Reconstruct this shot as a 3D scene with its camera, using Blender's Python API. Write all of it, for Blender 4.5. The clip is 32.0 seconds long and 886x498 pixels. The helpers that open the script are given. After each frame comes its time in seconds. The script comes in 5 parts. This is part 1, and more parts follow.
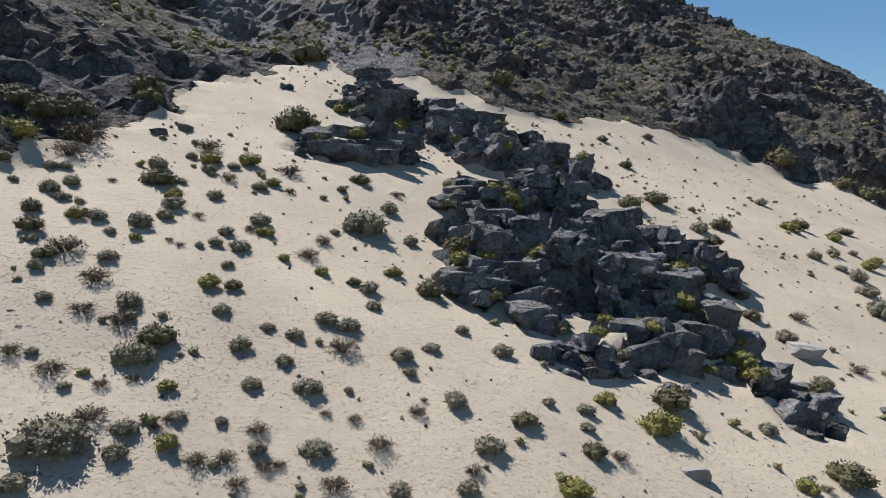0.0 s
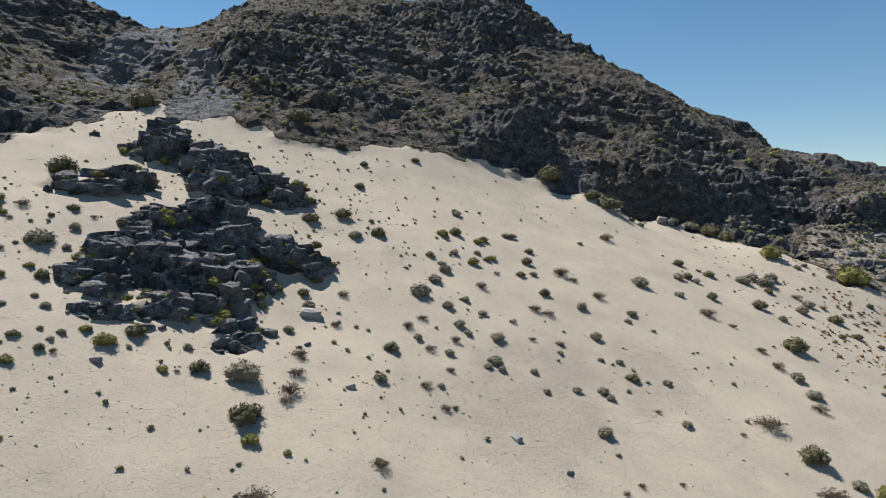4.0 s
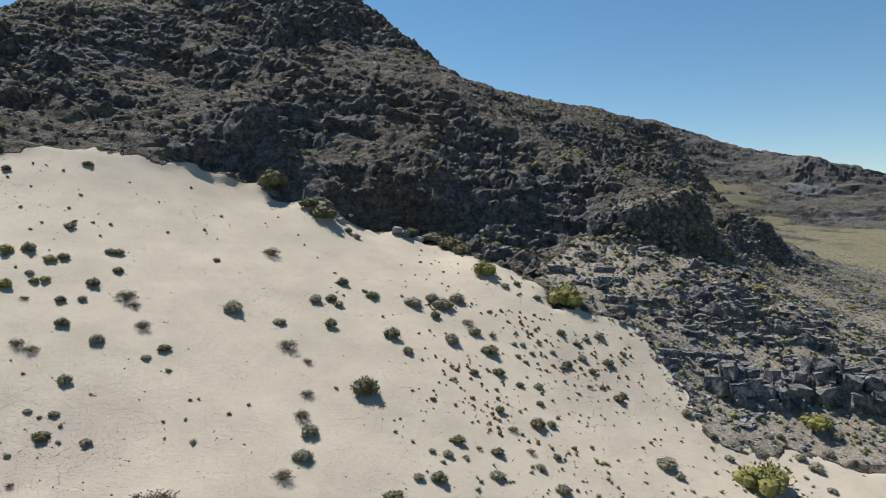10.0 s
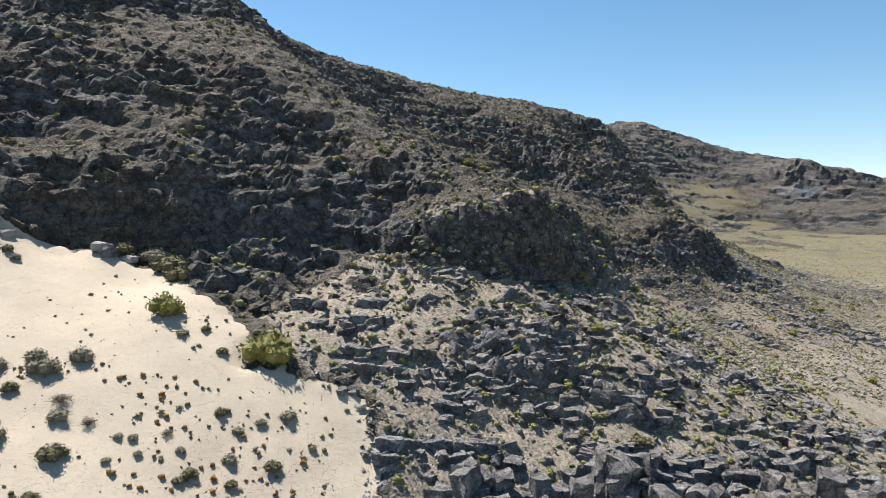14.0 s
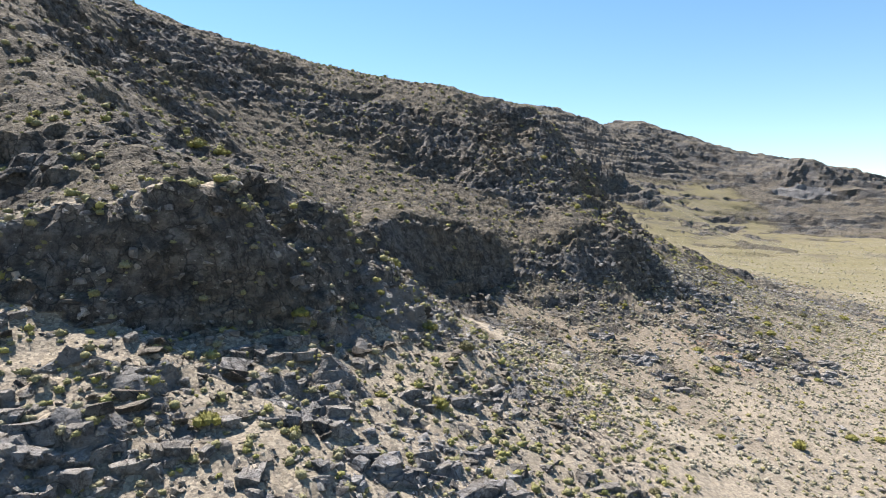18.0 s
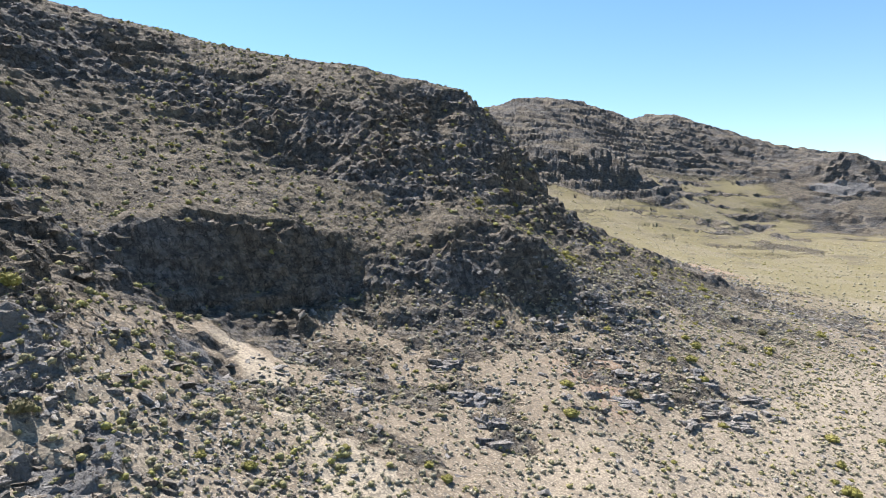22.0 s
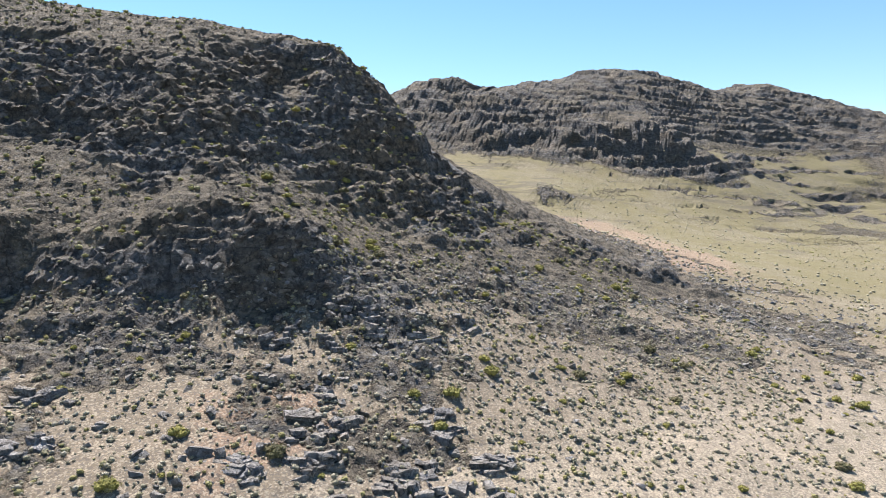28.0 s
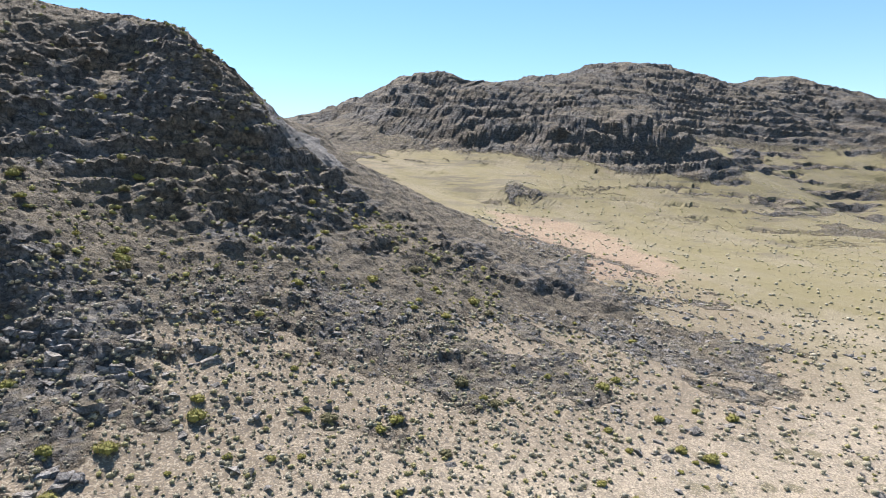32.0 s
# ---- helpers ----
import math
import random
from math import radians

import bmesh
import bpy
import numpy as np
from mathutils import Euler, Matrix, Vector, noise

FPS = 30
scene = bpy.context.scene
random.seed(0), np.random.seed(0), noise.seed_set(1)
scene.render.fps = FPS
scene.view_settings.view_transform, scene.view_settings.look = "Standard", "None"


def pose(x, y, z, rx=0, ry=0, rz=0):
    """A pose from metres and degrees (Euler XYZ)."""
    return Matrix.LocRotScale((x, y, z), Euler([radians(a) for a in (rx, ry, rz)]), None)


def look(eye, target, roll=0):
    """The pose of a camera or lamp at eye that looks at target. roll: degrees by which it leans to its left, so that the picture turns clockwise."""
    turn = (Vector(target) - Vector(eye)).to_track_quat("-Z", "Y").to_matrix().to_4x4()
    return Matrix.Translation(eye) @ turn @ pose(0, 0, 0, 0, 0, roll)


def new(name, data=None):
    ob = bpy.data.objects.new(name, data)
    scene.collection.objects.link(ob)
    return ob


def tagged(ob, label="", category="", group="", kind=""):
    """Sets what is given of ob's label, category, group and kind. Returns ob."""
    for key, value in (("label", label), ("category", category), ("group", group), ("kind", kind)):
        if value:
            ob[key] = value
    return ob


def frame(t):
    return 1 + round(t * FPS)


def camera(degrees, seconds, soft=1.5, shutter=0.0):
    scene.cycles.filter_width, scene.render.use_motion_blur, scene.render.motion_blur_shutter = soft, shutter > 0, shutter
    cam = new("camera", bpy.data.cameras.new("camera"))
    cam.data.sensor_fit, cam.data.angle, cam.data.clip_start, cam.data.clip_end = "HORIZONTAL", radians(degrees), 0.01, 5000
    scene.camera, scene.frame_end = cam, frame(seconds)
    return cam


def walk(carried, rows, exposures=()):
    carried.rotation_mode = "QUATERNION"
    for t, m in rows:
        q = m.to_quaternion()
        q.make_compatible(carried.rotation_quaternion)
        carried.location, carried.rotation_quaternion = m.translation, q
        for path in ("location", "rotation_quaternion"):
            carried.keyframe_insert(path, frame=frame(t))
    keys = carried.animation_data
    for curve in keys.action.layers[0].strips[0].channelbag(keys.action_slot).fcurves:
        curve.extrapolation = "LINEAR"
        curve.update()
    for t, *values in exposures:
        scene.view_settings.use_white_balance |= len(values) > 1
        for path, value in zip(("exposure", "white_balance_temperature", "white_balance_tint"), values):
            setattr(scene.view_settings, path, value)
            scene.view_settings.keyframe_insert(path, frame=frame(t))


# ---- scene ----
import itertools

cam = camera(68.6, 32.0, soft=0.5)
METRES, EYE, TILT, LEAN, TURN = 200.0, 30.0, -2.0, 0.0, 0.0
ROWS = [
    (0.0, 0.0, 0.0, 0.0, -0.0, 0.0, 0.0),
    (0.5, 0.0124, -0.0063, 0.0009, 0.02, -0.03, 0.01),
    (1.0, 0.0249, -0.0136, 0.0015, 0.05, -0.06, 0.05),
    (1.5, 0.0373, -0.0217, 0.0016, 0.13, -0.13, 0.06),
    (2.0, 0.0497, -0.0303, 0.0018, 0.51, -0.24, 0.06),
    (2.5, 0.0623, -0.0394, 0.0019, 1.22, -0.35, 0.04),
    (3.0, 0.0749, -0.0487, 0.002, 1.91, -0.45, -0.0),
    (3.5, 0.0878, -0.0584, 0.0022, 2.18, -0.55, 0.02),
    (4.0, 0.1007, -0.0675, 0.0023, 2.15, -0.53, -0.03),
    (4.5, 0.1137, -0.074, 0.0027, 2.12, -0.51, -0.08),
    (6.5, 0.1617, -0.0761, 0.0041, 2.2, -0.5, -0.18),
    (7.0, 0.173, -0.0721, 0.0044, 2.4, -0.48, -0.2),
    (7.5, 0.1843, -0.0668, 0.0049, 2.56, -0.45, -0.19),
    (8.0, 0.1954, -0.0604, 0.0055, 2.65, -0.43, -0.2),
    (8.5, 0.2064, -0.053, 0.006, 2.75, -0.41, -0.18),
    (9.0, 0.2174, -0.0448, 0.0065, 2.84, -0.38, -0.17),
    (9.5, 0.2285, -0.0358, 0.0069, 2.88, -0.35, -0.16),
    (10.0, 0.2398, -0.0261, 0.0074, 2.87, -0.31, -0.15),
    (10.5, 0.251, -0.0157, 0.0082, 2.84, -0.27, -0.12),
    (11.0, 0.2624, -0.005, 0.0088, 2.88, -0.22, -0.1),
    (11.5, 0.2737, 0.006, 0.0095, 2.9, -0.18, -0.09),
    (12.0, 0.2851, 0.0173, 0.0104, 2.91, -0.15, -0.1),
    (12.5, 0.2965, 0.0288, 0.0112, 2.92, -0.09, -0.11),
    (13.0, 0.308, 0.0404, 0.0121, 2.93, -0.05, -0.1),
    (13.5, 0.3195, 0.0523, 0.0129, 2.96, 0.02, -0.11),
    (15.5, 0.3654, 0.1019, 0.0161, 3.36, 0.21, -0.05),
    (16.0, 0.3767, 0.1144, 0.0169, 3.46, 0.22, -0.09),
    (16.5, 0.388, 0.1269, 0.0177, 3.59, 0.23, -0.1),
    (17.0, 0.3992, 0.1394, 0.0183, 3.71, 0.25, -0.1),
    (17.5, 0.4108, 0.1514, 0.0189, 3.88, 0.25, -0.14),
    (18.0, 0.4228, 0.163, 0.0195, 4.0, 0.26, -0.17),
    (18.5, 0.4353, 0.1741, 0.02, 4.08, 0.27, -0.16),
    (19.0, 0.4479, 0.185, 0.0206, 4.23, 0.27, -0.21),
    (19.5, 0.4608, 0.1956, 0.0211, 4.66, 0.28, -0.22),
    (20.0, 0.4737, 0.206, 0.0216, 5.26, 0.25, -0.26),
    (20.5, 0.4868, 0.2163, 0.022, 5.88, 0.22, -0.27),
    (21.0, 0.4999, 0.2265, 0.0225, 6.55, 0.18, -0.3),
    (21.5, 0.5131, 0.2367, 0.023, 7.19, 0.11, -0.31),
    (22.0, 0.5262, 0.2469, 0.0235, 7.87, 0.08, -0.33),
    (22.5, 0.5392, 0.257, 0.0239, 8.58, 0.02, -0.37),
    (23.0, 0.5521, 0.267, 0.0243, 9.23, -0.04, -0.4),
    (23.5, 0.565, 0.2771, 0.0244, 9.86, -0.08, -0.42),
    (24.0, 0.5778, 0.2872, 0.0246, 10.43, -0.19, -0.43),
    (24.5, 0.5903, 0.2974, 0.0249, 10.83, -0.82, -0.48),
    (25.0, 0.6032, 0.3075, 0.025, 11.27, -1.37, -0.41),
    (25.5, 0.6157, 0.3177, 0.0254, 11.99, -1.45, -0.46),
    (27.5, 0.6654, 0.3606, 0.0271, 15.84, -1.56, -0.55),
    (28.0, 0.6775, 0.3719, 0.0277, 16.71, -1.61, -0.59),
    (28.5, 0.6895, 0.3833, 0.0283, 17.67, -1.64, -0.6),
    (29.0, 0.7011, 0.3948, 0.029, 18.58, -1.67, -0.63),
    (29.5, 0.7128, 0.4064, 0.0294, 19.48, -1.7, -0.62),
    (30.0, 0.7241, 0.418, 0.03, 19.69, -1.72, -0.63),
    (30.5, 0.7353, 0.4297, 0.0306, 19.71, -1.76, -0.65),
    (31.0, 0.7467, 0.4413, 0.031, 19.69, -1.75, -0.63),
    (31.5, 0.7573, 0.4521, 0.0314, 19.69, -1.74, -0.61),
    (32.0, 0.7685, 0.4636, 0.032, 19.69, -1.75, -0.59),
]
EXPOSURES = [(0.0, 0.55, 6450, 12), (4.0, 0.42, 6450, 12), (7.0, 0.4, 6350, 11), (9.0, 0.42, 6350, 11), (11.0, 0.58, 6400, 11), (13.0, 0.84, 6600, 12), (15.0, 1.24, 6850, 12.5), (17.0, 1.44, 6900, 13.5), (20.0, 1.44, 6800, 14), (28.0, 1.42, 6800, 14.5), (32.0, 1.4, 6800, 14.5)]
walk(cam, [(t, pose(0, 0, EYE, TILT, LEAN, TURN) @ pose(METRES * x, METRES * y, METRES * z, 90 + pitch, roll, yaw)) for t, x, y, z, yaw, pitch, roll in ROWS], exposures=EXPOSURES)

# ---- world, sun, exposure ----
SUN_AZ, SUN_EL = 137.0, 58.0      # azimuth counted from +x towards +y, elevation
to_sun = Vector((math.cos(radians(SUN_AZ)) * math.cos(radians(SUN_EL)), math.sin(radians(SUN_AZ)) * math.cos(radians(SUN_EL)), math.sin(radians(SUN_EL))))
world = bpy.data.worlds.new("desert_sky")
scene.world = world
world.use_nodes = True
wn = world.node_tree
wn.nodes.clear()
sky = wn.nodes.new("ShaderNodeTexSky")
sky.sky_type = "NISHITA"
sky.sun_disc = False
sky.sun_elevation = radians(SUN_EL)
sky.sun_rotation = radians(90.0 - SUN_AZ)
sky.altitude = 600.0
sky.air_density, sky.dust_density, sky.ozone_density = 1.0, 0.0, 0.6
back = wn.nodes.new("ShaderNodeBackground")
back.inputs["Strength"].default_value = 0.075
wout = wn.nodes.new("ShaderNodeOutputWorld")
tone = wn.nodes.new("ShaderNodeHueSaturation")
tone.inputs["Hue"].default_value = 0.492
tone.inputs["Saturation"].default_value = 1.22
wn.links.new(sky.outputs[0], tone.inputs["Color"])
wn.links.new(tone.outputs[0], back.inputs["Color"])
wn.links.new(back.outputs[0], wout.inputs["Surface"])
sun = new("sun", bpy.data.lights.new("sun", "SUN"))
sun.data.energy, sun.data.angle, sun.data.color = 5.0, radians(0.53), (1.0, 0.955, 0.885)
sun.matrix_world = look(Vector((0, 0, 200)) + to_sun * 50, Vector((0, 0, 200)))

# ---- the lie of the land: break lines in plan with their heights ----
LAND = {
    "flat_in_front": [(-90, -20, 36), (-40, -20, 24), (0, -22, 13), (30, -14, 11.5), (62, 4, 10), (88, 14, 9.5), (112, 40, 9.5), (140, 70, 8.5), (178, 100, 8), (225, 130, 7)],
    "sand_low": [(-20, 8, 29.5), (-5.4, 12.5, 27.7), (1.7, 12.9, 26.3), (5, 14.7, 25.8), (16.9, 10.2, 21.7), (22.2, 14.9, 21.3), (36.8, 17.9, 19.7), (58.9, 31.3, 17.9), (64.8, 33, 17)],
    "sand_middle": [(-0.4, 17.5, 28.2), (-2.4, 20.3, 30.0), (11.8, 20.9, 25.8), (17.4, 25.5, 26.5), (27.8, 26.3, 23.9), (29.1, 22.2, 22.2), (42.5, 31.7, 22.5), (32.7, 34.2, 26.1), (64, 40.8, 20.2)],
    "sand_high": [(-3, 24, 31.7), (14.1, 32.5, 30), (18.9, 35.3, 29.9), (8.2, 46.8, 37.7), (-9.5, 45.9, 41.9), (33.4, 53.1, 33.1), (48.7, 50.5, 28), (55.2, 47.5, 25.7), (60.4, 51.8, 26.6)],
    "cliff_foot_west": [(25.8, 57.2, 36.3), (30, 56, 34.6), (35.6, 55.5, 32.2), (38, 57.3, 31.9), (41, 57.8, 31.6), (44.5, 58.6, 31.4), (48.5, 59.8, 31), (52.8, 61, 30.8), (57, 60.5, 30.5)],
    "cliff_top_west": [(25.8, 59.1, 42.3), (29.8, 58.4, 38.4), (35.2, 57.6, 35.2), (37.8, 59.6, 36.0), (40.8, 60.1, 36.4), (44.3, 60.9, 35.4), (48.2, 62.1, 35), (52.5, 63.3, 34.9), (44.3, 62.4, 38), (52.1, 68.4, 39.1), (62.6, 63.9, 34), (59.7, 68.4, 38.3)],
    "cliff_foot_mid": [(63.7, 59.1, 29.9), (65.9, 59.7, 29.7), (68.7, 60.4, 29), (70.1, 61.8, 28.9), (71.6, 63, 28.7), (73, 64.4, 28.4), (74.3, 65.9, 28), (75.4, 67.2, 27.7), (76.2, 71.1, 28)],
    "cliff_top_mid": [(62.5, 61.1, 32.6), (64.7, 61.7, 32.9), (67.4, 62.3, 33.4), (68.6, 63.7, 34.1), (70.0, 64.9, 34.2), (71.5, 66.3, 34.3), (72.8, 67.9, 32.6), (74.1, 69.3, 31), (74.5, 74, 33)],
    "ledge_above_cliffs": [(75, 110, 34.8), (70, 108, 35.4), (78, 118, 35.6), (72, 118, 38), (66, 112, 38.3), (67, 68, 36.3), (71.5, 70, 35.2), (91, 125, 34)],
    "rock_bench": [(70.6, 55.9, 26.8), (77.1, 55.5, 24.3), (77.8, 61.4, 25.2), (74.1, 42.1, 19.6), (78.7, 44.6, 19.6), (79.5, 41.5, 18.7), (90.3, 81.5, 20.4), (90.4, 88.9, 21.5)],
    "left_hill": [(-17.2, 40.7, 40.7), (-17.8, 35.8, 40.3), (-17.2, 54.4, 45.5), (-18.9, 44.2, 43.1), (-24.7, 72.5, 57.4), (-30.5, 72, 59.8), (-48, 74, 66), (-75, 70, 72), (-45, 40, 52), (-70, 20, 50)],
    "face_low": [(23.0, 59.2, 42.2), (27.9, 63.1, 40.6), (27.4, 59.8, 42.4), (29.4, 60.8, 38.6), (-4, 54.9, 46.5), (13.3, 59.7, 44.3), (18.5, 66.3, 45.9), (27, 64.7, 43.6), (27.7, 71.9, 49.3), (30.7, 76.7, 52.3), (51.2, 71, 42.5), (46, 77.8, 49.2)],
    "face_high": [(-5.7, 61.3, 52.7), (4.2, 67.8, 53.1), (0.4, 68.6, 54.3), (13.4, 71.7, 51.8), (-11.4, 64, 53.3), (13.9, 82.5, 58.6), (33.9, 85.7, 56.2)],
    "peak_crest": [(-22, 75.5, 56.2), (-17.1, 78.5, 58.3), (-15, 82, 61), (-13.3, 87, 65.3), (-3, 93, 66.6), (6, 95, 67.6), (16, 95.5, 67.3), (26.8, 94, 68.8), (29.5, 93, 65.3), (31.5, 92, 63.2), (36.8, 88, 57.4), (44.1, 82, 52.2)],
    "behind_peak": [(0, 125, 52), (30, 115, 63), (37, 107.5, 59.4), (50, 92, 46), (-40, 120, 48), (-30, 90, 52)],
    "second_crest": [(20, 130, 71), (30, 124, 66.8), (39.5, 134.6, 64.3), (45.3, 140, 63.9), (50.4, 143.4, 63.3), (58.5, 149, 61.6), (68, 151, 59.8), (78, 152.5, 58.6), (86.4, 159, 57.4), (92, 159, 55.9), (95.6, 160, 54), (99, 162.5, 51.5), (100.3, 157, 46), (98.6, 175, 46.6), (95.2, 190, 46.5)],
    "second_face": [(68.7, 101.5, 33.1), (58, 117, 43), (46.2, 113.2, 50.5), (53.5, 136, 57.3), (76, 127, 40), (90.4, 132.5, 39.8), (94.3, 140, 40.4), (94.2, 144.9, 42), (84.7, 141.4, 49), (89.8, 154.9, 49.7)],
    "cliff_foot_east": [(75, 97, 28.0), (77.7, 101.6, 28), (80, 105.8, 27.7), (83.3, 110.5, 27.0), (86, 114.4, 26.3), (97.9, 119.3, 26.6), (103.4, 121.6, 25.8), (107.2, 124.1, 25.4), (105.9, 135.8, 31.3), (103.4, 138.6, 33.2), (108.8, 144.7, 31.8), (116.9, 151.5, 29.3)],
    "cliff_top_east": [(73.2, 98.8, 33.4), (75.8, 103.2, 33.7), (78.1, 107.5, 33.6), (81.5, 112.2, 33), (84.4, 116.4, 32), (80, 117, 33.4), (96.6, 121.1, 32.0), (102.2, 123.6, 31.0), (106.1, 125.8, 30.6)],
    "east_shoulder": [(96.7, 179.2, 45.8), (109.3, 176.5, 37.5), (111.4, 166.8, 33.8), (142, 183.4, 22.2), (141.4, 178.1, 21.5), (136.4, 162.1, 21.4)],
    "fan": [(105, 96.6, 17), (108.3, 96.7, 16.7), (107.2, 103.8, 18.6), (109.2, 107.5, 18.7), (112, 112, 19.1), (117, 119.5, 19.6), (119.4, 107.7, 16), (124.5, 127.8, 18.8), (124.4, 139.7, 22), (134.4, 147.3, 19.3), (144.3, 153.1, 17.6)],
    "valley": [(150, 145, 14.8), (157, 155.9, 14.5), (174.1, 227.4, 18.8), (200, 160, 11), (260, 230, 14), (179, 330, 24.7), (225, 360, 24), (240, 340, 22.2), (228, 420, 28.4), (330, 400, 25)],
    "behind_second": [(40, 190, 46), (80, 205, 38), (60, 250, 44), (20, 300, 58), (130, 260, 26), (-40, 200, 50)],
    "far_cliff_foot": [(44.3, 338.0, 63.3), (66.8, 340.0, 58.6), (83.3, 348.0, 57.6), (114.2, 362.0, 55.7), (133.9, 368.0, 54.2), (147.5, 372.0, 50.9), (160.2, 376.0, 49.9)],
    "far_cliff_top": [(43.3, 350.0, 73.1), (66.0, 351.0, 70.3), (81.0, 358.0, 68.3), (112.8, 373.0, 68.0), (133.2, 379.0, 70.7), (147.2, 383.0, 68.4), (156.5, 386.0, 60.5)],
    "far_bench": [(105, 297, 41.5), (95, 289, 35.5), (118, 294, 33.5), (106, 287, 34), (186.1, 416.4, 47.9), (155.5, 444.9, 70), (210, 520, 75), (260, 640, 95)],
    "far_crest": [(-60, 330, 66), (7.5, 360, 74), (22, 365, 85), (40, 376, 95), (54, 385, 94), (54, 480, 108), (62, 520, 118.5), (78, 560, 126.5), (96, 600, 141), (137, 615, 142), (153, 640, 139), (188, 698, 137), (219, 745, 150), (248, 752, 151), (285, 780, 138), (303, 800, 131)],
    "far_right": [(347, 850, 120), (387, 880, 108), (450, 900, 109), (295.5, 540, 63.6), (314, 548, 67.3), (333.6, 548, 66), (345, 540, 59.3), (337.8, 580, 92.1), (321.4, 575, 83.1), (314.6, 600, 83), (306.7, 640, 88), (385, 590, 81.7), (440, 620, 74), (267, 480, 38.5), (304.6, 525, 54.8),
                  (275, 455, 30.8), (294, 455, 28.8), (308, 455, 29.8), (312.6, 510, 50.2), (334, 510, 46.4), (480, 560, 50), (620, 600, 55), (420, 480, 30)],
    "behind_far": [(100, 760, 100), (0, 650, 95), (-100, 500, 80), (250, 950, 100), (600, 900, 60), (-200, 200, 60), (-200, 0, 50), (900, 300, 20), (600, 100, 8)],
}
for foot, top, n in (("cliff_foot_west", "cliff_top_west", 8), ("cliff_foot_mid", "cliff_top_mid", 9), ("cliff_foot_east", "cliff_top_east", 5)):
    LAND[top][:n] = [(f[0] + 0.55 * (t[0] - f[0]), f[1] + 0.55 * (t[1] - f[1]), t[2]) for f, t in zip(LAND[foot], LAND[top][:n])]
    steps = [(f, t, math.hypot(t[0] - f[0], t[1] - f[1])) for f, t in zip(LAND[foot], LAND[top][:n])]
    LAND[foot + "_apron"] = [(f[0] - 1.7 * (t[0] - f[0]) / d, f[1] - 1.7 * (t[1] - f[1]) / d, f[2] - 0.55) for f, t, d in steps[::2]]
    LAND[top + "_brow"] = [(t[0] + 1.8 * (t[0] - f[0]) / d, t[1] + 1.8 * (t[1] - f[1]) / d, t[2] + 0.7) for f, t, d in steps[::2]]
nodes = np.array([p for line in LAND.values() for p in line], float)


def smooth(a, b, x):
    t = np.clip((x - a) / (b - a), 0, 1)
    return t * t * (3 - 2 * t)


def kernel(dx, dy):
    return np.sqrt(dx * dx + dy * dy + 0.2)


def solve_land():
    x, y, z = nodes.T
    n = len(x)
    a = np.zeros((n + 1, n + 1))
    a[:n, :n] = kernel(x[:, None] - x, y[:, None] - y)
    a[:n, :n] -= np.eye(n) * 0.12
    a[:n, n] = a[n, :n] = 1
    return np.linalg.solve(a, np.append(z, 0.0))


land_weights = solve_land()


def base_height(x, y):
    """The smooth land without its relief."""
    x, y = np.asarray(x, float), np.asarray(y, float)
    out = np.full(x.shape, land_weights[-1])
    for (px, py, _), w in zip(nodes, land_weights[:-1]):
        out += w * kernel(x - px, y - py)
    d = np.hypot(x - 120, y - 250)
    far = smooth(700, 1500, d)
    return out * (1 - far) + 5.0 * far


def hashed(i, j, k, seed):
    h = (i * 374761393 + j * 668265263 + k * 2147483647 + seed * 1274126177) & 0xFFFFFFFF
    h = ((h ^ (h >> 13)) * 1274126177) & 0xFFFFFFFF
    h = ((h ^ (h >> 16)) * 2246822519) & 0xFFFFFFFF
    return ((h ^ (h >> 15)) & 0xFFFFFF) / float(0xFFFFFF)


def value_noise(x, y, z, seed):
    """Smooth noise from -1 to 1."""
    xi, yi, zi = np.floor(x).astype(np.int64), np.floor(y).astype(np.int64), np.floor(z).astype(np.int64)
    u, v, w = x - xi, y - yi, z - zi
    u, v, w = (t * t * (3 - 2 * t) for t in (u, v, w))
    out = 0
    for a in (0, 1):
        for b in (0, 1):
            for c in (0, 1):
                out = out + hashed(xi + a, yi + b, zi + c, seed) * (u if a else 1 - u) * (v if b else 1 - v) * (w if c else 1 - w)
    return out * 2 - 1


def cells(x, y, z, seed):
    """Broken blocks: the gap between the two nearest of scattered points, and the nearest one's height with its own tilt."""
    xi, yi, zi = np.floor(x).astype(np.int64), np.floor(y).astype(np.int64), np.floor(z).astype(np.int64)
    f1, f2, val = np.full(x.shape, 9.0), np.full(x.shape, 9.0), np.zeros(x.shape)
    for a in (-1, 0, 1):
        for b in (-1, 0, 1):
            for c in (-1, 0, 1):
                i, j, k = xi + a, yi + b, zi + c
                h0, h1, h2 = hashed(i, j, k, seed), hashed(i, j, k, seed + 1), hashed(i, j, k, seed + 2)
                dx, dy, dz = x - i - h0, y - j - h1, z - k - h2
                d = np.sqrt(dx * dx + dy * dy + dz * dz)
                near = d < f1
                f2 = np.where(near, f1, np.minimum(f2, d))
                val = np.where(near, h0 + h1 - 1 + 2.2 * ((h1 - 0.5) * dx + (h2 - 0.5) * dy + (h0 - 0.5) * dz), val)
                f1 = np.where(near, d, f1)
    return f2 - f1, val


def fbm(x, y, z, octaves, seed):
    out, amp, total = 0, 1.0, 0.0
    for o in range(octaves):
        out = out + amp * value_noise(x, y, z, seed + 7 * o)
        total += amp
        x, y, z, amp = x * 2.03 + 5.1, y * 2.03 + 1.7, z * 2.03 + 9.2, amp * 0.5
    return out / total


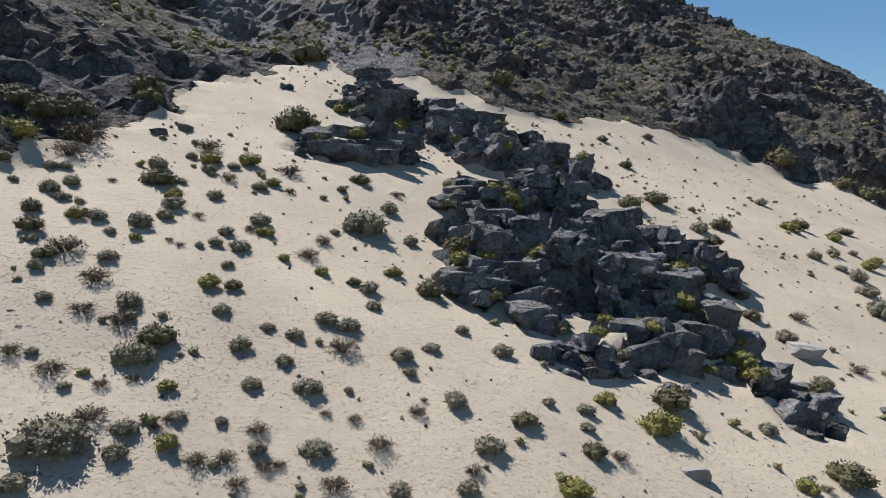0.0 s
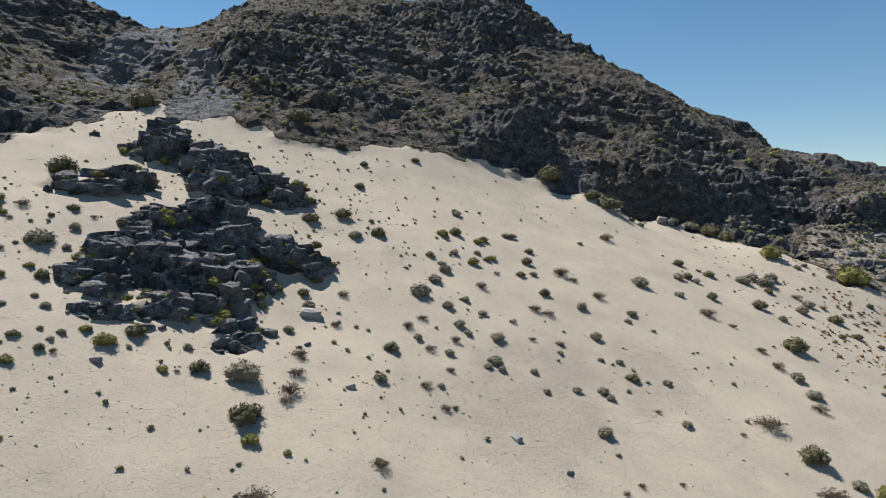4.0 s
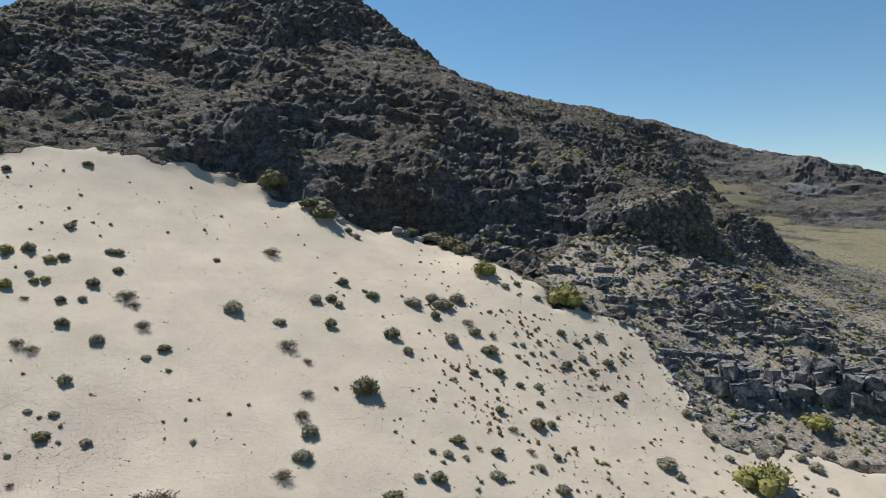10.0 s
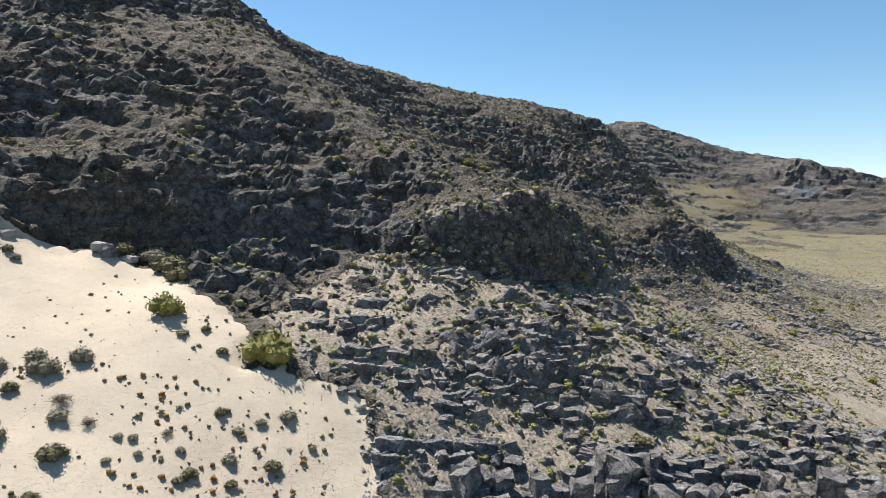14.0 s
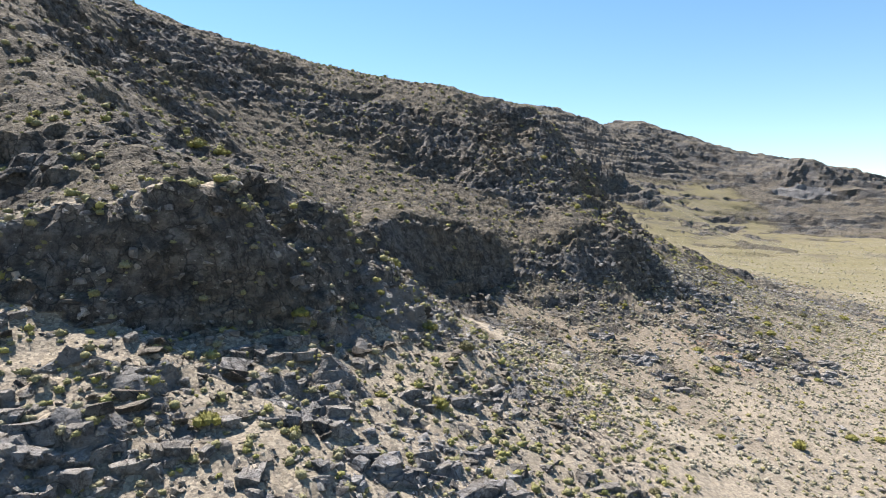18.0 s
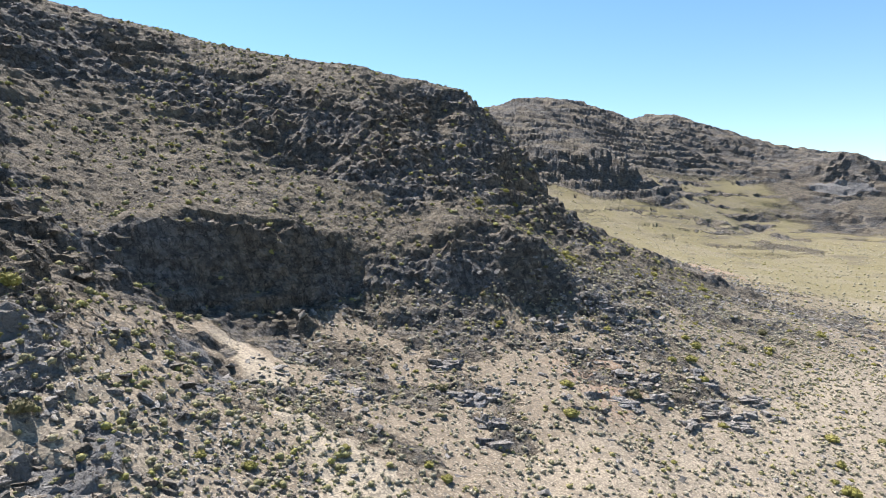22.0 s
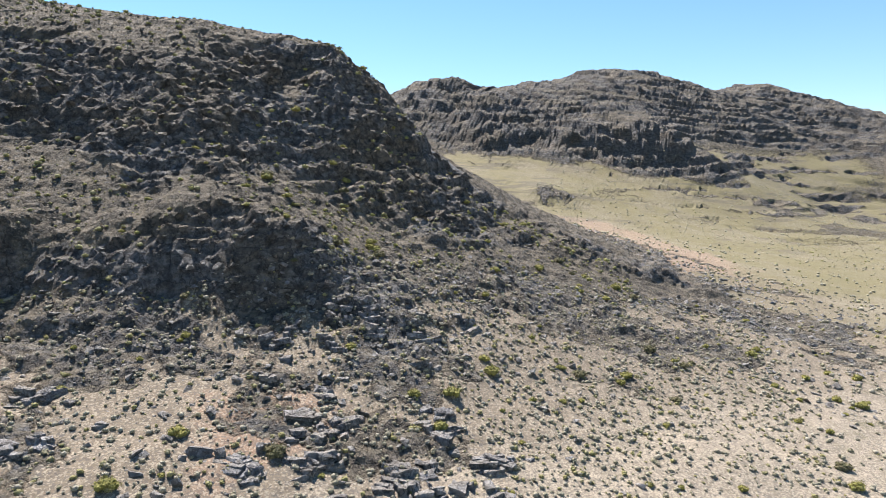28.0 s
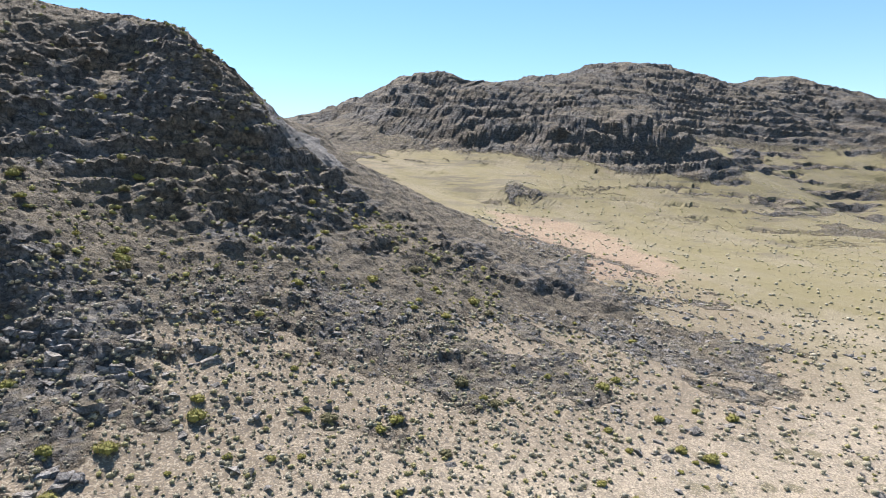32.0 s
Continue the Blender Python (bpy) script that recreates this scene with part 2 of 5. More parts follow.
def ridged(x, y, z, octaves, seed):
    """Noise with sharp crests, from about -1 to 1."""
    out, amp, total = 0, 1.0, 0.0
    for o in range(octaves):
        out = out + amp * (1 - 3 * np.abs(value_noise(x, y, z, seed + 7 * o)))
        total += amp
        x, y, z, amp = x * 2.1 + 3.3, y * 2.1 + 8.1, z * 2.1 + 1.9, amp * 0.55
    return out / total


def inside_distance(x, y, poly):
    """Distance to the outline of a plan shape, positive inside."""
    x, y = np.asarray(x, float), np.asarray(y, float)
    best, odd = np.full(x.shape, 1e9), np.zeros(x.shape, bool)
    for (ax, ay), (bx, by) in zip(poly, poly[1:] + poly[:1]):
        t = np.clip(((x - ax) * (bx - ax) + (y - ay) * (by - ay)) / ((bx - ax) ** 2 + (by - ay) ** 2), 0, 1)
        best = np.minimum(best, np.hypot(x - ax - t * (bx - ax), y - ay - t * (by - ay)))
        odd ^= ((ay > y) != (by > y)) & (x < (bx - ax) * (y - ay) / (by - ay + 1e-12) + ax)
    return np.where(odd, best, -best)


SAND = [(-60, -60), (-60, 5), (-22, 14), (-12.5, 18), (-12.5, 22.7), (-12, 27), (-11.7, 33), (-11, 40), (-9.5, 46), (-7, 49), (-4, 48), (-0.9, 45.5), (4.5, 45.8), (8.8, 47.2), (18, 52.2), (25, 55.8), (31, 55.2), (35.5, 55),
        (41, 56.8), (46, 55.8), (50, 51.5), (54.5, 47), (58, 46.7), (60.8, 45.5), (61.8, 42), (62.5, 38.8), (64, 35.8), (67.4, 36.8), (71, 35), (82, 34), (90, 20), (90, -60)]
VALLEY = [(86, -60), (89, 36), (93, 60), (91, 72), (86, 83), (79, 95), (86, 112.5), (98, 117.5), (104, 121.5), (111, 132), (120, 146), (134, 158), (150, 176), (146, 188), (126, 200), (108, 214), (92, 235), (60, 262), (40, 300), (60, 334), (130, 366), (170, 395), (260, 440), (420, 520), (900, 560), (3000, 300), (3000, -2000), (86, -2000)]
OUTCROPS = [([(-5.5, 35.4), (-4.4, 34.2), (-2.9, 33.5), (-2.0, 35.6), (-1.6, 38.3), (-2.6, 39.4), (-4.2, 39.2), (-5.5, 37.6)], 1.4), ([(-6.0, 25.8), (-4.6, 25.6), (-2.2, 27.2), (-1.0, 29.6), (-1.6, 31.0), (-3.0, 30.2), (-4.4, 28.2), (-5.6, 27.2)], 1.05),
            ([(-1.2, 34.8), (0.6, 32.4), (1.2, 30.7), (3.6, 31.0), (5.3, 31.8), (7.0, 32.4), (8.5, 33.6), (7.8, 35.4), (5.6, 35.8), (3.4, 36.2), (0.8, 38.2), (-0.9, 37.6)], 1.25),
            ([(0.0, 23.6), (2.0, 23.4), (4.2, 25.4), (6.3, 27.0), (6.2, 28.9), (4.6, 28.8), (2.4, 27.2), (0.3, 26.0)], 1.5), ([(0.3, 19.4), (2.5, 19.6), (4.8, 22.2), (7.4, 23.0), (7.6, 25.2), (5.6, 25.6), (3.4, 23.6), (1.2, 22.4), (0.2, 21.2)], 1.35),
            ([(7.3, 24.9), (8.8, 24.2), (10.8, 24.6), (11.3, 25.8), (9.8, 26.8), (8.0, 26.4)], 1.5), ([(0.1, 17.6), (1.0, 16.9), (2.2, 17.0), (3.0, 18.0), (2.2, 19.6), (0.8, 20.2), (0.1, 19.0)], 1.1),
            ([(2.2, 18.2), (4.8, 18.3), (6.4, 18.6), (8.2, 20.0), (9.1, 21.3), (8.4, 23.0), (6.4, 22.6), (4.4, 21.3), (2.6, 19.9)], 1.5), ([(3.7, 16.6), (5.0, 16.2), (6.4, 17.2), (7.4, 17.4), (8.9, 18.9), (9.5, 19.8), (8.4, 20.4), (6.6, 18.9), (4.8, 18.0)], 1.2),
            ([(2.4, 14.9), (3.7, 15.1), (4.4, 15.8), (3.7, 16.5), (2.7, 16.0)], 0.5), ([(8.0, 16.6), (9.2, 16.5), (10.2, 17.1), (10.0, 18.0), (8.9, 18.1), (8.2, 17.7)], 1.0), ([(8.5, 15.7), (9.8, 15.8), (10.3, 16.3), (9.4, 16.6), (8.7, 16.3)], 0.45)]
PALE = [[(-8, 42.5), (-5, 41.5), (-1, 46.5), (-1.5, 50), (-6, 53), (-9, 60), (-12, 59), (-9.5, 51)], [(-20, 50), (-14, 52), (-13, 62), (-18, 70), (-22, 62)], [(61.5, 39.5), (62.5, 36), (66, 36.5), (64.5, 40)], [(294, 534), (305, 545), (322, 549), (338, 546), (345, 537), (318, 531)], [(96, 172), (104, 166), (108, 180), (99, 186)]]
GRAVEL = [[(15.4, 14.9), (18.2, 19.1), (24, 24), (30, 26.5), (34, 24.6), (33, 20.7), (29, 15.3), (24, 12.4), (20, 13)], [(12.7, 33.6), (16.7, 35.8), (18.6, 30.1), (16.1, 25.8), (13.8, 26.3), (12.4, 29.6)],
          [(-9, 8.5), (-6.4, 9.6), (-4.5, 9.8), (-2.4, 9.7), (-3, 7)], [(-7.5, 10.9), (-8.7, 12.6), (-7.5, 12.9), (-5.9, 12.7), (-5.4, 11.9)], [(-4.9, 11.6), (-5.2, 13.2), (-3.5, 13.3), (-3.3, 12.0)], [(53, 34), (53.8, 39.4), (57.1, 43.7), (60.3, 43.9), (61.5, 40.6), (61.8, 36)]]
BENCH = [(62, 36), (90, 34), (97, 62), (97, 78), (90, 87), (81, 95), (77, 74), (74.5, 66), (68.5, 60), (60, 58.5), (56, 52), (60, 46)]
CLIFFS = [LAND["cliff_foot_" + k] + LAND["cliff_top_" + k][:n][::-1] for k, n in (("west", 8), ("mid", 9), ("east", 5))]
CLIFFS[2] = LAND["cliff_foot_east"][:5] + LAND["cliff_top_east"][:5][::-1]
CLIFFS.append(LAND["cliff_foot_east"][5:8] + LAND["cliff_top_east"][6:9][::-1])
CLIFFS = [[(p[0], p[1]) for p in poly] for poly in CLIFFS]
SPUR = [(103, 160), (112, 159), (128, 166), (147, 178), (147, 183), (128, 178), (107, 175)]
# bedrock showing through the fan, bare washes in it, and reddish ground in the valley
ROCKY = [[(104, 121), (112, 127.5), (117.5, 133), (128, 141), (127.5, 138), (121, 134), (119.2, 125), (121.7, 122.6), (124, 117), (116, 112), (108, 114)], [(107.6, 108.6), (115, 119.7), (120, 123.8), (126.8, 114.5), (122, 106.5), (116.5, 105.3), (109, 106)],
         [(80.4, 99), (86, 108), (97.7, 108), (104.6, 104.5), (106.4, 96), (100.4, 92.4), (94, 94.5), (87, 96)], [(96, 285), (102, 297), (113, 302), (119, 296), (111, 285)], [(176, 352), (186, 350), (195, 362), (188, 372), (178, 364)], [(108.6, 166), (112.5, 178), (123, 186), (141.5, 183.9), (148, 180), (140, 174), (130, 166), (122, 160), (115, 158)]]
TRACK = [[(79.9, 96.5), (83.6, 94), (88.2, 87.4), (91.7, 85), (95.5, 80.4), (101, 78), (106, 80), (99.5, 84.5), (95, 88), (90, 92), (86, 96), (82, 98.6)]]
RED = [[(104, 272), (121, 282), (138, 271), (155, 225), (159, 208), (147, 190), (137, 190), (126, 200)], [(108, 112), (114, 118), (118, 113), (112, 107)]]

# ---- materials ----
def material(name, rough=0.9):
    m = bpy.data.materials.new(name)
    m.use_nodes = True
    m.node_tree.nodes["Principled BSDF"].inputs["Roughness"].default_value = rough
    m.node_tree.nodes["Principled BSDF"].inputs["Specular IOR Level"].default_value = 0.25
    return m


class Nodes:
    """Short hand for a material's nodes."""

    def __init__(self, m):
        self.tree, self.bsdf = m.node_tree, m.node_tree.nodes["Principled BSDF"]
        self.pos = self.tree.nodes.new("ShaderNodeNewGeometry").outputs["Position"]

    def link(self, a, b):
        self.tree.links.new(a, b)

    def put(self, value, socket):
        if isinstance(value, (int, float, tuple)):
            socket.default_value = value
        else:
            self.link(value, socket)

    def noise(self, scale, detail=4.0, rough=0.55, vector=None, out="Fac", distort=0.0):
        n = self.tree.nodes.new("ShaderNodeTexNoise")
        n.inputs["Scale"].default_value, n.inputs["Detail"].default_value, n.inputs["Roughness"].default_value = scale, detail, rough
        n.inputs["Distortion"].default_value = distort
        self.link(vector or self.pos, n.inputs["Vector"])
        return n.outputs[out]

    def voronoi(self, scale, feature="F1", out="Distance", vector=None):
        n = self.tree.nodes.new("ShaderNodeTexVoronoi")
        n.feature = feature
        n.inputs["Scale"].default_value = scale
        self.link(vector or self.pos, n.inputs["Vector"])
        return n.outputs[out]

    def math(self, op, a, b=0.0):
        n = self.tree.nodes.new("ShaderNodeMath")
        n.operation = op
        self.put(a, n.inputs[0])
        self.put(b, n.inputs[1])
        return n.outputs[0]

    def range(self, value, a, b, c=0.0, d=1.0):
        n = self.tree.nodes.new("ShaderNodeMapRange")
        n.interpolation_type = "SMOOTHSTEP"
        for v, s in zip((value, a, b, c, d), n.inputs):
            self.put(v, s)
        return n.outputs[0]

    def mix(self, fac, a, b):
        n = self.tree.nodes.new("ShaderNodeMix")
        n.data_type = "RGBA"
        self.put(fac, n.inputs[0])
        for v, s in ((a, n.inputs[6]), (b, n.inputs[7])):
            self.put((*v, 1.0) if isinstance(v, tuple) and len(v) == 3 else v, s)
        return n.outputs[2]

    def scaled(self, x, y, z):
        n = self.tree.nodes.new("ShaderNodeVectorMath")
        n.operation = "MULTIPLY"
        self.link(self.pos, n.inputs[0])
        n.inputs[1].default_value = (x, y, z)
        return n.outputs[0]

    def warped(self, scale, amount):
        """The place, pushed about by a noise."""
        n = self.tree.nodes.new("ShaderNodeVectorMath")
        n.operation = "MULTIPLY_ADD"
        self.link(self.noise(scale, 3, 0.6, out="Color"), n.inputs[0])
        n.inputs[1].default_value = (amount * 2, amount * 2, amount * 2)
        self.link(self.pos, n.inputs[2])
        return n.outputs[0]

    def attribute(self, name):
        n = self.tree.nodes.new("ShaderNodeAttribute")
        n.attribute_name = name
        return n.outputs["Fac"]

    def upness(self):
        n = self.tree.nodes.new("ShaderNodeSeparateXYZ")
        g = self.tree.nodes.new("ShaderNodeNewGeometry")
        self.link(g.outputs["Normal"], n.inputs[0])
        return n.outputs[2]

    def random(self):
        return self.tree.nodes.new("ShaderNodeObjectInfo").outputs["Random"]

    def island(self):
        return self.tree.nodes.new("ShaderNodeNewGeometry").outputs["Random Per Island"]

    def bump(self, height, strength, distance, normal=None):
        n = self.tree.nodes.new("ShaderNodeBump")
        n.inputs["Strength"].default_value, n.inputs["Distance"].default_value = strength, distance
        self.link(height, n.inputs["Height"])
        if normal is not None:
            self.link(normal, n.inputs["Normal"])
        return n.outputs[0]

    def finish(self, color, normal=None):
        self.put((*color, 1.0) if isinstance(color, tuple) else color, self.bsdf.inputs["Base Color"])
        if normal is not None:
            self.link(normal, self.bsdf.inputs["Normal"])


def rock_colour(n, light=1.0, brown=1.0):
    """Dark volcanic rock: cool and brown beds, pale flecks, thin beds and cracks."""
    big, mid = n.noise(0.09, 4, 0.6), n.range(n.noise(1.1, 10, 0.75), 0.37, 0.64)
    blue = (0.95 + 0.05 * brown, 1.0, 1.1 - 0.1 * brown)
    cool = n.mix(mid, tuple(c * light * k for c, k in zip(ROCK_DARK, blue)), tuple(c * light * k for c, k in zip(ROCK_MID, blue)))
    warm = n.mix(mid, tuple(c * light for c in ROCK_BROWN), tuple(c * light for c in ROCK_WARM))
    col = n.mix(n.range(big, 0.42, 0.62, 0.0, brown), cool, warm)
    beds = n.range(n.noise(1.0, 5, 0.6, n.scaled(0.22, 0.22, 1.9)), 0.5, 0.62, 0.0, 0.4 * brown)
    col = n.mix(beds, col, tuple(c * light * 0.8 for c in ROCK_BROWN))
    pale = n.math("MULTIPLY", n.range(n.noise(2.4, 6, 0.75), 0.58, 0.68), n.range(n.noise(0.3, 4, 0.6), 0.35, 0.6, 0.25, 0.8))
    col = n.mix(pale, col, tuple(c * light for c in ROCK_PALE))
    joints = n.math("MINIMUM", n.range(n.voronoi(0.6, "DISTANCE_TO_EDGE", vector=n.warped(0.7, 1.3)), 0.0, 0.055), n.range(n.voronoi(1.9, "DISTANCE_TO_EDGE", vector=n.warped(2.0, 0.5)), 0.0, 0.05, 0.25, 1.0))
    return n.mix(n.math("SUBTRACT", 0.6, n.math("MULTIPLY", joints, 0.6)), col, (0.02, 0.019, 0.019)), joints


ROCK_DARK, ROCK_MID, ROCK_BROWN, ROCK_WARM, ROCK_PALE = (0.066, 0.066, 0.069), (0.225, 0.224, 0.226), (0.070, 0.063, 0.055), (0.225, 0.197, 0.165), (0.33, 0.315, 0.29)
SAND_A, SAND_B, SOIL_A, SOIL_B = (0.43, 0.375, 0.294), (0.362, 0.316, 0.249), (0.285, 0.244, 0.192), (0.205, 0.177, 0.142)


def land_material():
    m = material("land")
    n = Nodes(m)
    sand_mask, soil_mask = n.attribute("sand"), n.attribute("soil")
    edge = n.math("MULTIPLY", n.math("SUBTRACT", n.noise(0.8, 6, 0.65), 0.5), 1.1)
    sand_mask = n.range(n.math("ADD", sand_mask, edge), 0.42, 0.58)
    soil_mask = n.range(n.math("ADD", soil_mask, edge), 0.4, 0.62)
    # sand: smooth pale sheet with faint stony patches and ripples
    stony = n.range(n.math("ADD", n.math("MULTIPLY", n.attribute("gravel"), 0.42), n.noise(0.3, 4, 0.6)), 0.62, 1.05)
    grit = n.range(n.noise(13.0, 4, 0.7), 0.56, 0.66)
    grit = n.math("MULTIPLY", grit, n.range(n.math("ADD", stony, n.noise(0.7, 4, 0.6)), 0.5, 0.9, 0.35, 1.0))
    sand = n.mix(n.range(n.noise(0.25, 6, 0.65), 0.3, 0.7), SAND_A, SAND_B)
    sand = n.mix(n.range(n.noise(7.0, 4, 0.7), 0.5, 0.8, 0.0, 0.3), sand, (0.27, 0.23, 0.185))
    sand = n.mix(n.math("MULTIPLY", stony, 0.6), sand, (0.29, 0.25, 0.205))
    sand = n.mix(n.math("MULTIPLY", grit, 0.65), sand, (0.22, 0.19, 0.16))
    # soil with gravel
    soil = n.mix(n.range(n.noise(0.12, 6, 0.65), 0.35, 0.65), SOIL_A, SOIL_B)
    place = n.tree.nodes.new("ShaderNodeSeparateXYZ")
    n.link(n.pos, place.inputs[0])
    grassy = n.math("MULTIPLY", n.range(place.outputs[1], 160.0, 240.0), n.range(n.noise(0.05, 6, 0.7), 0.36, 0.6, 0.7, 0.98))
    soil = n.mix(grassy, soil, (0.122, 0.110, 0.066))
    soil = n.mix(n.range(n.math("ADD", place.outputs[1], n.range(n.noise(0.03, 5, 0.7), 0.3, 0.7, -60.0, 60.0)), 290.0, 400.0, 0.0, 0.85), soil, n.mix(n.noise(0.5, 6, 0.75), (0.048, 0.045, 0.028), (0.105, 0.094, 0.056)))
    soil = n.mix(n.range(n.noise(1.7, 8, 0.75), 0.42, 0.62, 0.0, 0.55), soil, (0.16, 0.138, 0.098))
    dots = n.math("MULTIPLY", n.range(n.voronoi(0.42), 0.2, 0.36, 1.0, 0.0), n.range(n.noise(0.06, 5, 0.6), 0.35, 0.6, 0.3, 1.0))
    dots = n.math("MULTIPLY", dots, n.math("MAXIMUM", n.range(place.outputs[1], 160.0, 175.0), n.range(place.outputs[0], 148.0, 160.0)))
    soil = n.mix(n.math("MULTIPLY", dots, 0.9), soil, (0.075, 0.07, 0.034))
    stony_foot = n.range(n.math("ADD", n.attribute("stony"), n.math("MULTIPLY", n.math("SUBTRACT", n.noise(0.25, 6, 0.7), 0.5), 1.2)), 0.2, 0.75, 0.0, 0.9)
    soil = n.mix(stony_foot, soil, n.mix(n.noise(1.1, 6, 0.7), (0.088, 0.073, 0.056), (0.195, 0.158, 0.116)))
    red = n.math("MAXIMUM", n.range(n.noise(0.035, 3, 0.5), 0.62, 0.74, 0.0, 0.3), n.range(n.math("ADD", n.attribute("red"), edge), 0.35, 0.75, 0.0, 0.65))
    soil = n.mix(red, soil, (0.235, 0.15, 0.105))
    soil = n.mix(n.range(n.math("ADD", n.attribute("bare"), n.math("MULTIPLY", edge, 0.5)), 0.3, 0.75, 0.0, 0.4), soil, (0.32, 0.285, 0.225))
    gravel = n.math("MULTIPLY", n.range(n.voronoi(1.6), 0.2, 0.36, 1.0, 0.0), n.range(n.noise(0.2, 4, 0.6), 0.42, 0.6))
    soil = n.mix(n.math("MULTIPLY", gravel, 0.7), soil, (0.09, 0.085, 0.08))
    pieces = n.math("ADD", n.math("MULTIPLY", n.voronoi(8.5, out="Color"), 0.6), n.math("MULTIPLY", n.noise(11.0, 4, 0.7), 0.4))
    soil = n.mix(n.range(pieces, 0.52, 0.66, 0.0, 0.6), soil, (0.095, 0.088, 0.080))
    soil = n.mix(n.range(pieces, 0.44, 0.34, 0.0, 0.4), soil, (0.42, 0.375, 0.30))
    open_valley = n.math("MULTIPLY", n.range(place.outputs[1], 150.0, 215.0), n.range(n.math("ADD", n.attribute("red"), edge), 0.3, 0.8, 1.0, 0.1))
    soil = n.mix(n.math("MULTIPLY", open_valley, n.range(n.noise(0.06, 5, 0.7), 0.36, 0.6, 0.3, 0.9)), soil, n.mix(n.noise(0.9, 6, 0.75), (0.085, 0.079, 0.036), (0.185, 0.162, 0.09)))
    bands = n.math("MULTIPLY", n.range(n.noise(1.0, 6, 0.68, n.scaled(0.035, 0.035, 0.42)), 0.54, 0.61), n.range(place.outputs[1], 235.0, 300.0, 0.0, 0.75))
    soil = n.mix(bands, soil, n.mix(n.noise(0.6, 6, 0.75), (0.04, 0.037, 0.03), (0.13, 0.115, 0.085)))
    # rock, with dust and soil where it lies flat
    rock, joints = rock_colour(n)
    strata = n.math("MULTIPLY", n.range(place.outputs[1], 262.0, 330.0), n.range(n.noise(1.0, 5, 0.65, n.scaled(0.012, 0.012, 0.30)), 0.46, 0.6, 0.0, 0.3))
    rock = n.mix(strata, rock, (0.06, 0.055, 0.05))
    scree = n.mix(n.range(n.noise(0.5, 6, 0.7), 0.38, 0.62), (0.062, 0.057, 0.05), (0.18, 0.156, 0.12))
    stones = n.math("MULTIPLY", n.range(n.voronoi(1.3), 0.22, 0.4, 1.0, 0.0), n.range(n.noise(0.5, 4, 0.6), 0.35, 0.55))
    scree = n.mix(n.math("MULTIPLY", stones, 0.8), scree, rock)
    scree = n.mix(n.range(pieces, 0.44, 0.34, 0.0, 0.5), scree, (0.27, 0.245, 0.205))
    flat = n.math("ADD", n.upness(), n.math("MULTIPLY", n.math("SUBTRACT", n.noise(0.6, 5, 0.7), 0.5), 0.9))
    rock = n.mix(n.range(flat, 0.76, 1.02, 0.0, 0.48), rock, n.mix(n.noise(2.6, 6, 0.7), (0.14, 0.122, 0.086), (0.29, 0.25, 0.18)))
    rock = n.mix(n.range(n.math("ADD", n.attribute("crag"), edge), 0.3, 0.6), scree, rock)
    rock = n.mix(n.math("MULTIPLY", n.range(n.math("ADD", n.attribute("pale"), edge), 0.4, 0.6), 0.8), rock, n.mix(n.noise(0.7, 6, 0.7), (0.12, 0.125, 0.135), (0.34, 0.34, 0.345)))
    col = n.mix(soil_mask, rock, soil)
    col = n.mix(sand_mask, col, sand)
    coarse = n.math("ADD", n.noise(0.8, 10, 0.72), n.math("ADD", n.math("MULTIPLY", n.voronoi(0.8), 0.5), n.math("MULTIPLY", joints, 0.35)))
    hard = n.math("MULTIPLY", n.math("SUBTRACT", 1.0, sand_mask), n.math("SUBTRACT", 1.0, n.math("MULTIPLY", soil_mask, 0.97)))
    first = n.bump(n.math("MULTIPLY", coarse, hard), 1.0, 1.1)
    fine = n.math("ADD", n.math("MULTIPLY", n.noise(4.0, 8, 0.72), 0.8), n.math("MULTIPLY", grit, 0.8))
    fine = n.math("ADD", fine, n.math("MULTIPLY", n.noise(1.0, 5, 0.6), 0.45))
    fine = n.math("MULTIPLY", fine, n.math("SUBTRACT", 1.0, n.math("MULTIPLY", sand_mask, 0.6)))
    n.finish(col, n.bump(fine, 0.7, 0.14, first))
    return m


LAND_MAT = land_material()


# ---- the ground: one sheet from the sand to the far mountains ----
def spaced(knots):
    """Coordinates from knots (place, step): the step glides from knot to knot."""
    out = [knots[0][0]]
    while out[-1] < knots[-1][0]:
        out.append(out[-1] + float(np.interp(out[-1], [k[0] for k in knots], [k[1] for k in knots])))
    return np.array(out)


GX = spaced([(-4500, 700), (-700, 60), (-120, 6), (-45, 0.8), (-15, 0.45), (-7, 0.33), (12, 0.33), (22, 0.46), (56, 0.38), (112, 0.4), (150, 0.7), (185, 1.6), (270, 3.2), (480, 3.6), (700, 30), (4500, 700)])
GY = spaced([(-3500, 700), (-400, 60), (-40, 4), (4, 0.8), (13, 0.38), (36, 0.4), (50, 0.38), (100, 0.42), (125, 0.46), (168, 0.65), (200, 1.4), (290, 2.6), (720, 3.4), (900, 20), (4800, 700)])


